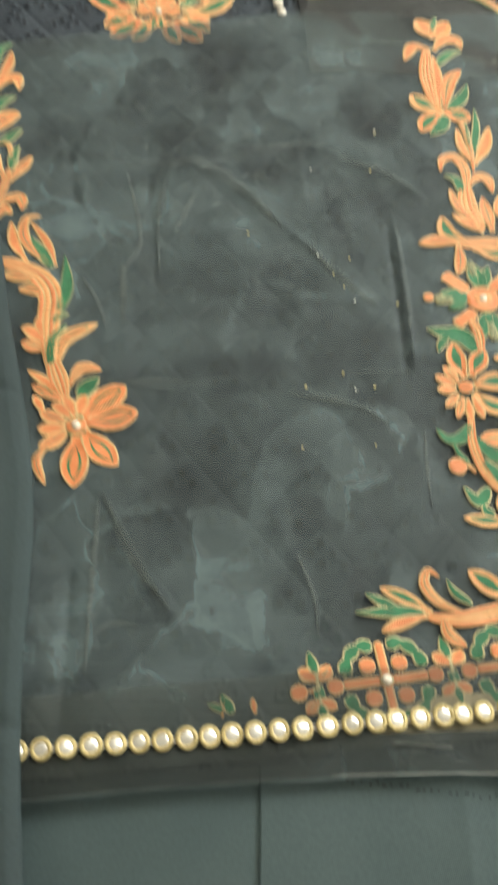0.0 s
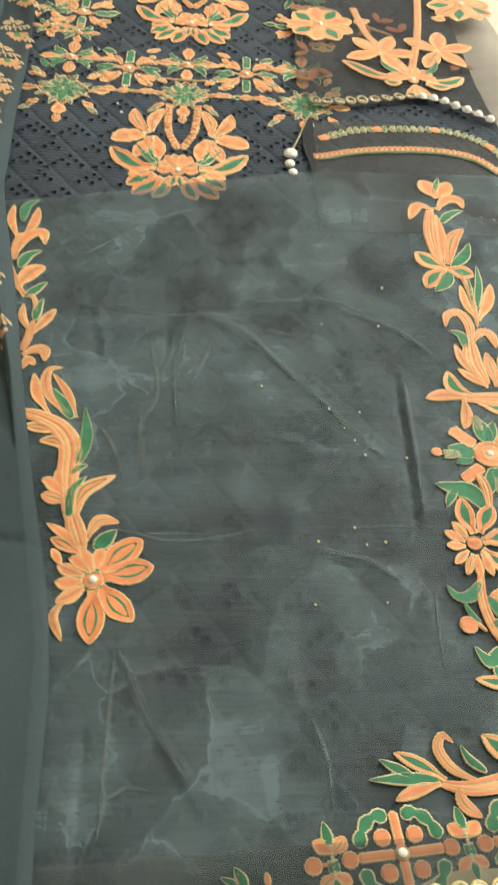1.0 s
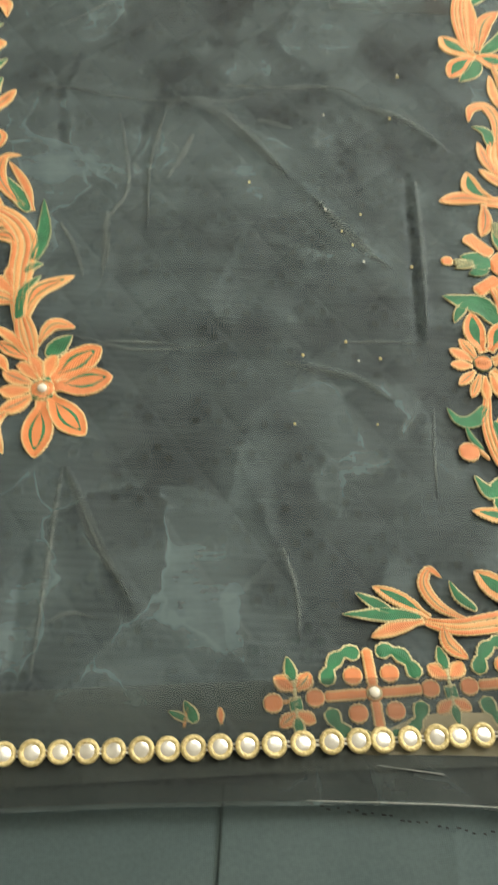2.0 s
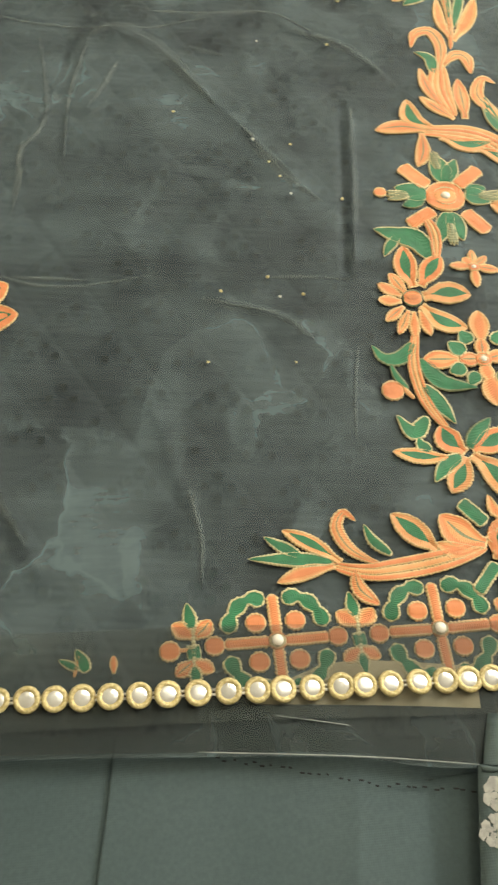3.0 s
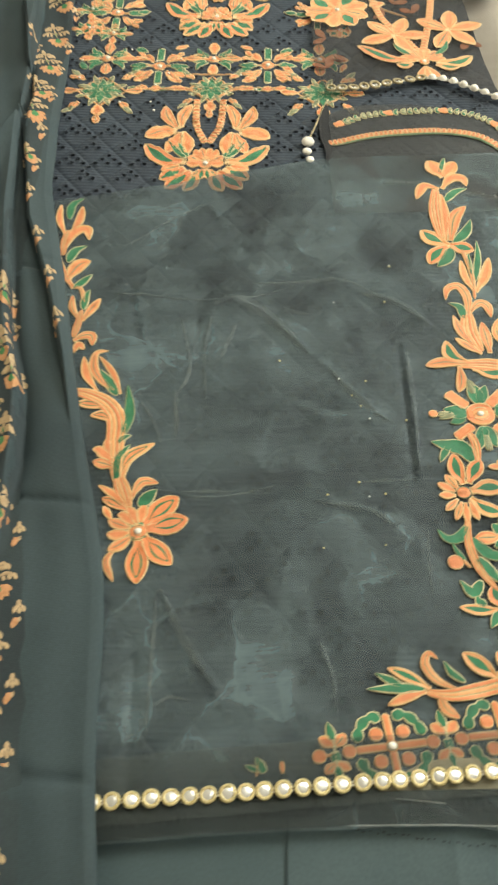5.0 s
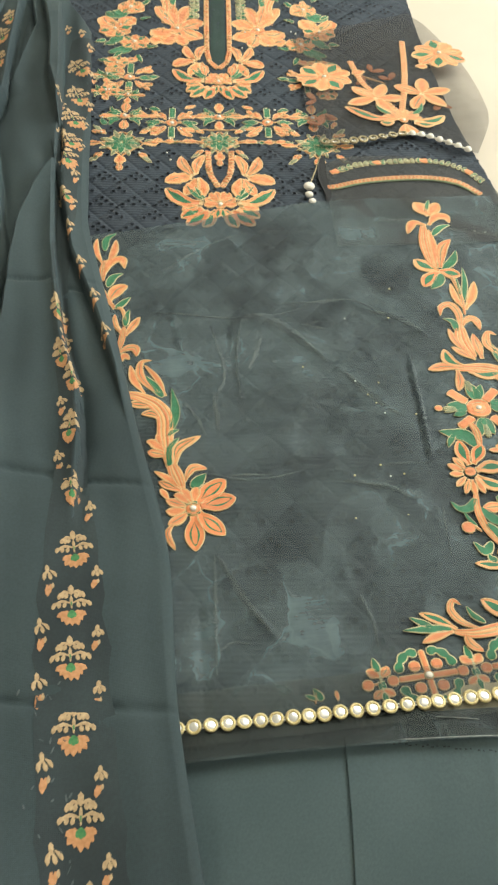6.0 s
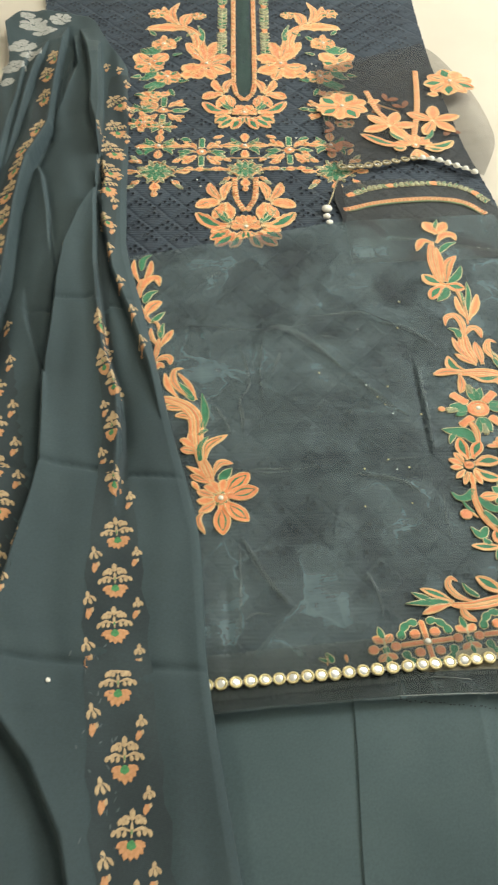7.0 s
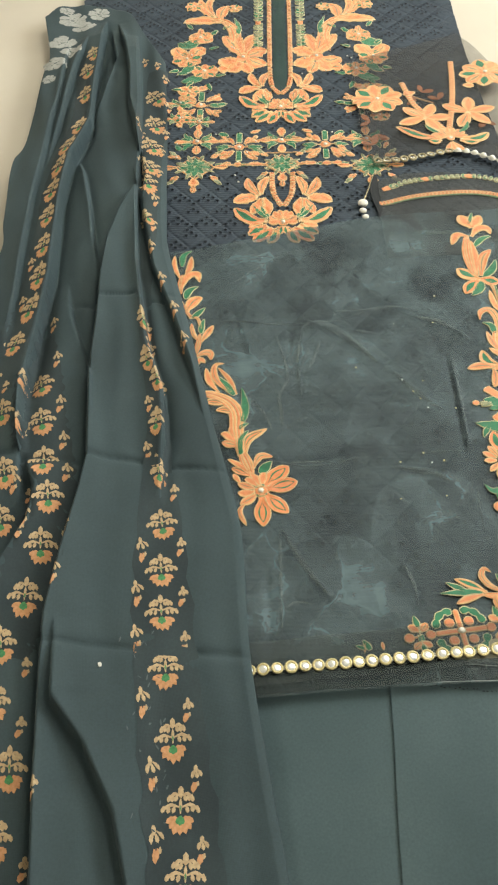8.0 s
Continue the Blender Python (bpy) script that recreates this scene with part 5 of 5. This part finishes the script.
vine(M, 8.5, 95, 767, 134, 780, 189, 781, 244, 776, 283, 752, 300, 722)
M.done()
M = Motif("chain_band", cuff, z_cuff, label="orange chain-stitched band")
chain(M, 6, 5, 79, 731, 142, 741, 214, 739, 264, 721, 288, 690)
M.blade("cord", (79, 724, 142, 734, 214, 732, 262, 714, 284, 684), 1.3, "bar", GREEN, OLIVE, own=False)
M.done()


# ---- prints ----
def bump_free(z):
    return lambda x, y: z(x, y) + 0.0006


def printed_motif(x, y, turn=0.0, k=1.0, wide=1.0, clip=None):
    """A printed rust fan of narrow rays with a green heart under a tan winged crown of two tiers."""
    ca, sa = math.cos(turn), math.sin(turn)

    def place(u, w):
        px, py = x / 1000 + k * (wide * u * ca - w * sa), y / 1000 + k * (wide * u * sa + w * ca)
        return (clip(px, py), py) if clip else (px, py)

    m = Motif("printed_motif", dupatta, bump_free(z_dupatta), place, "rust and tan printed flower")

    def ink(pts, w, mat):
        m.blade("ink", pts, w, "petal", mat, mat, own=bool(m.base), height=0.0001)

    for q in range(7):
        a, far = math.radians(-160 + 23.3 * q), RNG.uniform(17, 20)
        ink((4 * math.cos(a), -3 + 2 * math.sin(a), 0.82 * far * math.cos(a), -3 + far * math.sin(a)), 3.0, RUST)
    for q in (-125, -90, -55):
        a = math.radians(q)
        ink((0, -3, 6 * math.cos(a), -4 + 9 * math.sin(a)), 2.6, LEAFP)
    for a in (-1, 1):
        for base, reach, drop in ((5, 20, 1), (16, 13, 11)):
            ink((0, base, a * reach * 0.5, base + 3, a * reach, drop), 1.7, TAN)
            for q in (0.3, 0.56, 0.84):
                ink((a * reach * q, base + 2, a * (reach * q + 1.6), base - 4.5 - RNG.uniform(0, 1.5)), 1.9, TAN)
    ink((0, -1, 0, 15), 1.5, TAN)
    ink((0, 15, 0, 27), 2.6, TAN)
    ink((0, 1, 0, 8), 1.0, LEAFP)
    m.done()


def printed_sprig(x, y, turn=0.0, k=1.0):
    """Half a flower at the border's edge: a tan bell of leaves over a rust drop."""
    ca, sa = math.cos(turn), math.sin(turn)
    place = lambda u, w: (x / 1000 + k * (u * ca - w * sa), y / 1000 + k * (u * sa + w * ca))
    m = Motif("printed_sprig", dupatta, bump_free(z_dupatta), place)
    for pts, w, mat in (((-1, 8, -1, 17), 2.0, TAN), ((-1, 11, -4, 7, -5, 1), 1.9, TAN), ((1, 11, 4, 8, 6, 3), 1.7, TAN), ((0, 9, 1, 1), 1.9, TAN), ((-3, -3, -4, -15), 2.3, RUST), ((0, -3, -3, -13), 2.0, RUST), ((2, -2, 1, -8), 1.5, TAN)):
        m.blade("ink", pts, w, "petal", mat, mat, own=bool(m.base), height=0.0001)
    m.done()


def strip(line, turns, k, wide=1.0, left=True, right=True, gap=24, clip=None):
    for (x, y), a in zip(line, turns):
        printed_motif(x, y, a, k, wide, clip)
        if left:
            printed_sprig(x - gap * math.cos(a), y - 20, a + 0.1, 1.0 * k)
        if right:
            printed_sprig(x + gap * math.cos(a), y - 24, a - 0.1, 0.75 * k)


def band(line, widths):
    """The dark woven ground of a printed border, lying on the dupatta."""
    n, cols = 90, 11
    p, w = spline(np.array(line) / 1000, n), np.interp(np.linspace(0, 1, n), np.linspace(0, 1, len(widths)), widths) / 1000 * (1 + 0.06 * np.sin(np.arange(n) * 1.7) + 0.04 * np.sin(np.arange(n) * 4.1))
    tan = np.gradient(p, axis=0)
    tan /= np.linalg.norm(tan, axis=1)[:, None]
    nor = np.c_[-tan[:, 1], tan[:, 0]]
    q = p[:, None] + nor[:, None] * (w[:, None] * np.linspace(-1, 1, cols)[None])[..., None]
    q[..., 0] = np.minimum(q[..., 0], dup_right(q[..., 1]) - 0.002)
    z = z_dupatta(q[..., 0], q[..., 1]) + 0.0004
    faces = [(i * cols + j, i * cols + j + 1, (i + 1) * cols + j + 1, (i + 1) * cols + j) for i in range(n - 1) for j in range(cols - 1)]
    part("border_band", mesh_of("border_band", np.concatenate([q, z[..., None]], -1).reshape(-1, 3), faces, [BAND]), dupatta, "dark printed border band")


band(((-240, 1170), (-253, 1073), (-257, 1005), (-268, 929), (-278, 850), (-283, 770), (-285, 690), (-295, 600), (-300, 500), (-296, 400), (-294, 310), (-300, 235), (-302, 166), (-305, 104), (-306, 0), (-305, -100), (-303, -160), (-300, -300), (-295, -480)), (18, 20, 20, 19, 17, 14, 10, 8, 10, 12, 16, 26, 31, 32, 33, 33, 33, 33, 33))
band(((-370, 1230), (-376, 1170), (-378, 1091), (-388, 991), (-408, 927), (-421, 869), (-431, 812), (-437, 741), (-442, 673), (-449, 598), (-458, 540), (-474, 476), (-500, 400)), (12, 14, 14, 13, 13, 13, 14, 15, 17, 20, 24, 28, 28))
band(((-440, 500), (-439, 404), (-439, 342), (-433, 286), (-430, 222), (-437, 150), (-452, 92), (-470, 30)), (16, 26, 32, 34, 34, 33, 30, 26))
strip(((-299, 166), (-304, 106), (-307, 54), (-307, -10), (-305, -82), (-303, -147), (-303, -205)), (0.05, 0, 0, -0.05, -0.05, -0.1, -0.1), 0.9, left=False, right=False)
for x, y in ((-322, 136), (-330, 82), (-333, 29), (-330, -41), (-325, -110), (-325, -172), (-325, -240)):
    printed_sprig(x, y, 0.1, 1.05)
for x, y in ((-282, 209), (-280, 135), (-283, 73), (-285, 20), (-288, -53), (-286, -119), (-286, -182)):
    printed_sprig(x, y, -0.1, 0.8)
strip(((-250, 1074), (-257, 994), (-266, 920), (-274, 852), (-280, 798)), (0.4, 0.2, 0.25, 0.25, 0.25), 1.3, 0.72, False, False, clip=lambda x, y: max(x, float(follow(y, FOLDS[FREE_EDGE][0])) + 0.004))
strip(((-285, 718), (-301, 488), (-301, 413)), (0.4, 0.1, 0.1), 1.0, 0.42, False, False)
strip(((-290, 376), (-296, 306), (-298, 236)), (0.0, -0.1, 0.05), 0.95, 0.5, False, False)
for x, y in ((-262, 1215), (-240, 1185), (-229, 1134), (-229, 1046), (-240, 965), (-251, 906), (-259, 834), (-269, 759), (-276, 700), (-282, 649), (-271, 578), (-258, 516), (-250, 452), (-281, 960), (-285, 880)):
    printed_sprig(x, y, 0.1, 1.0)
for x, y in ((-294, 449), (-302, 339), (-308, 268)):
    printed_sprig(x, y, 0.1, 0.9)
strip(((-355, 1225), (-369, 1168), (-374, 1085), (-384, 979), (-405, 922), (-417, 867), (-429, 807), (-434, 742), (-438, 667), (-444, 600), (-455, 536)), (0.1, 0.1, 0.0, -0.2, -0.4, -0.3, -0.2, -0.15, -0.1, -0.15, -0.3), 1.25, 0.6, False, False, clip=lambda x, y: min(x, float(follow(y, FOLDS[0][0])) - 0.008))
for x, y in ((-466, 557), (-455, 636)):
    printed_sprig(x, y, 0.0, 1.0)
strip(((-474, 473), ), (-0.3, ), 1.0, 0.8, False, False, clip=lambda x, y: min(x, float(follow(y, FOLDS[0][0])) - 0.008))
strip(((-439, 403), (-436, 336), (-433, 273), (-426, 218), (-434, 154), (-450, 92)), (0.15, 0.1, 0, 0.05, 0, -0.1), 1.0, 0.92, False, False)
for x, y in ((-424, 518), (-418, 446), (-413, 365), (-409, 305), (-405, 256), (-406, 169), (-457, 401), (-457, 325), (-466, 248), (-451, 194), (-415, 110)):
    printed_sprig(x, y, 0.0, 1.0)
strip(((-484, 352), (-478, 262), (-482, 200), (-472, 40), (-476, -22), (-459, -88), (-470, -150)), (0, 0.1, 0.1, 0.1, 0, 0, 0), 0.95, 0.85, False, True, 26)
strip(((-505, 420), (-515, 130), (-520, -60)), (0, 0, 0), 0.9)


def printed_flower(host, z, x, y, size, turn):
    """A printed off-white rose: two rings of ragged curved petals round a bud."""
    m = Motif("printed_flower", host, z)
    for ring, count, near, far, w in ((0, 8, 0.42, 1.05, 0.3), (1, 5, 0.12, 0.55, 0.2), (2, 1, 0, 0.16, 0.1)):
        for q in range(count):
            a = turn + ring * 0.6 + q * 6.28 / count + RNG.uniform(-0.15, 0.15)
            r0, r1 = size * near, size * far * RNG.uniform(0.85, 1.12)
            m.blade("ink", (x + r0 * math.cos(a - 0.25), y + r0 * math.sin(a - 0.25), x + r1 * 0.8 * math.cos(a - 0.1), y + r1 * 0.8 * math.sin(a - 0.1), x + r1 * math.cos(a + 0.3), y + r1 * math.sin(a + 0.3)), size * w, "leaf", WHITEP, WHITEP, own=False, height=0.0001)
    m.done()


for x, y, size, turn in ((-397, 1399, 24, 0.3), (-375, 1364, 20, 1.0), (-345, 1415, 20, 0.2), (-417, 1305, 25, 0.6), (-398, 1259, 20, 0.9), (-428, 1211, 20, 0.4), (-440, 1161, 12, 0.2), (-408, 1440, 14, 0.7)):
    printed_flower(dupatta, bump_free(z_dupatta), x, y, size, turn)
z_print = lambda x, y: x * 0 + 0.0006 * lump(x, y, 0.15, 43) + 0.0033
for x, y, size, turn in ((98, -83, 8, 0.3), (92, -99, 7, 1.0), (112, -66, 9, 0.7), (107, -122, 12, 0.1), (119, -54, 8, 0.5), (130, -90, 11, 0.4), (140, -130, 12, 0.9), (150, -70, 10, 0.2), (165, -110, 11, 0.6), (110, -160, 11, 0.8), (135, -180, 12, 0.1), (190, -80, 11, 0.3)):
    printed_flower(printed, z_print, x, y, size, turn)

# whitish rubbed marks beside the printed border
M = Motif("rub_mark", dupatta, bump_free(z_dupatta), label="faint whitish rubbed marks")
for k in range(30):
    x, y = -312 - abs(RNG.normal(0, 16)), RNG.choice((20, -10, -60, -85, -120, -150)) + RNG.normal(0, 9)
    M.blade("mark", (x, y, x + RNG.uniform(-4, 4), y + RNG.uniform(2, 7)), RNG.uniform(0.3, 0.9), "leaf", BLEACH, BLEACH, own=False, height=0.0001)
M.done()

# small stones on the dupatta and the trousers
M = Motif("loose_stone", dupatta, bump_free(z_dupatta), label="single white stone")
M.blade("bud", (-373, 3, -369, 3), 2.6, "disc", PEARL, PEARL, own=False, height=0.0015)
M.done()
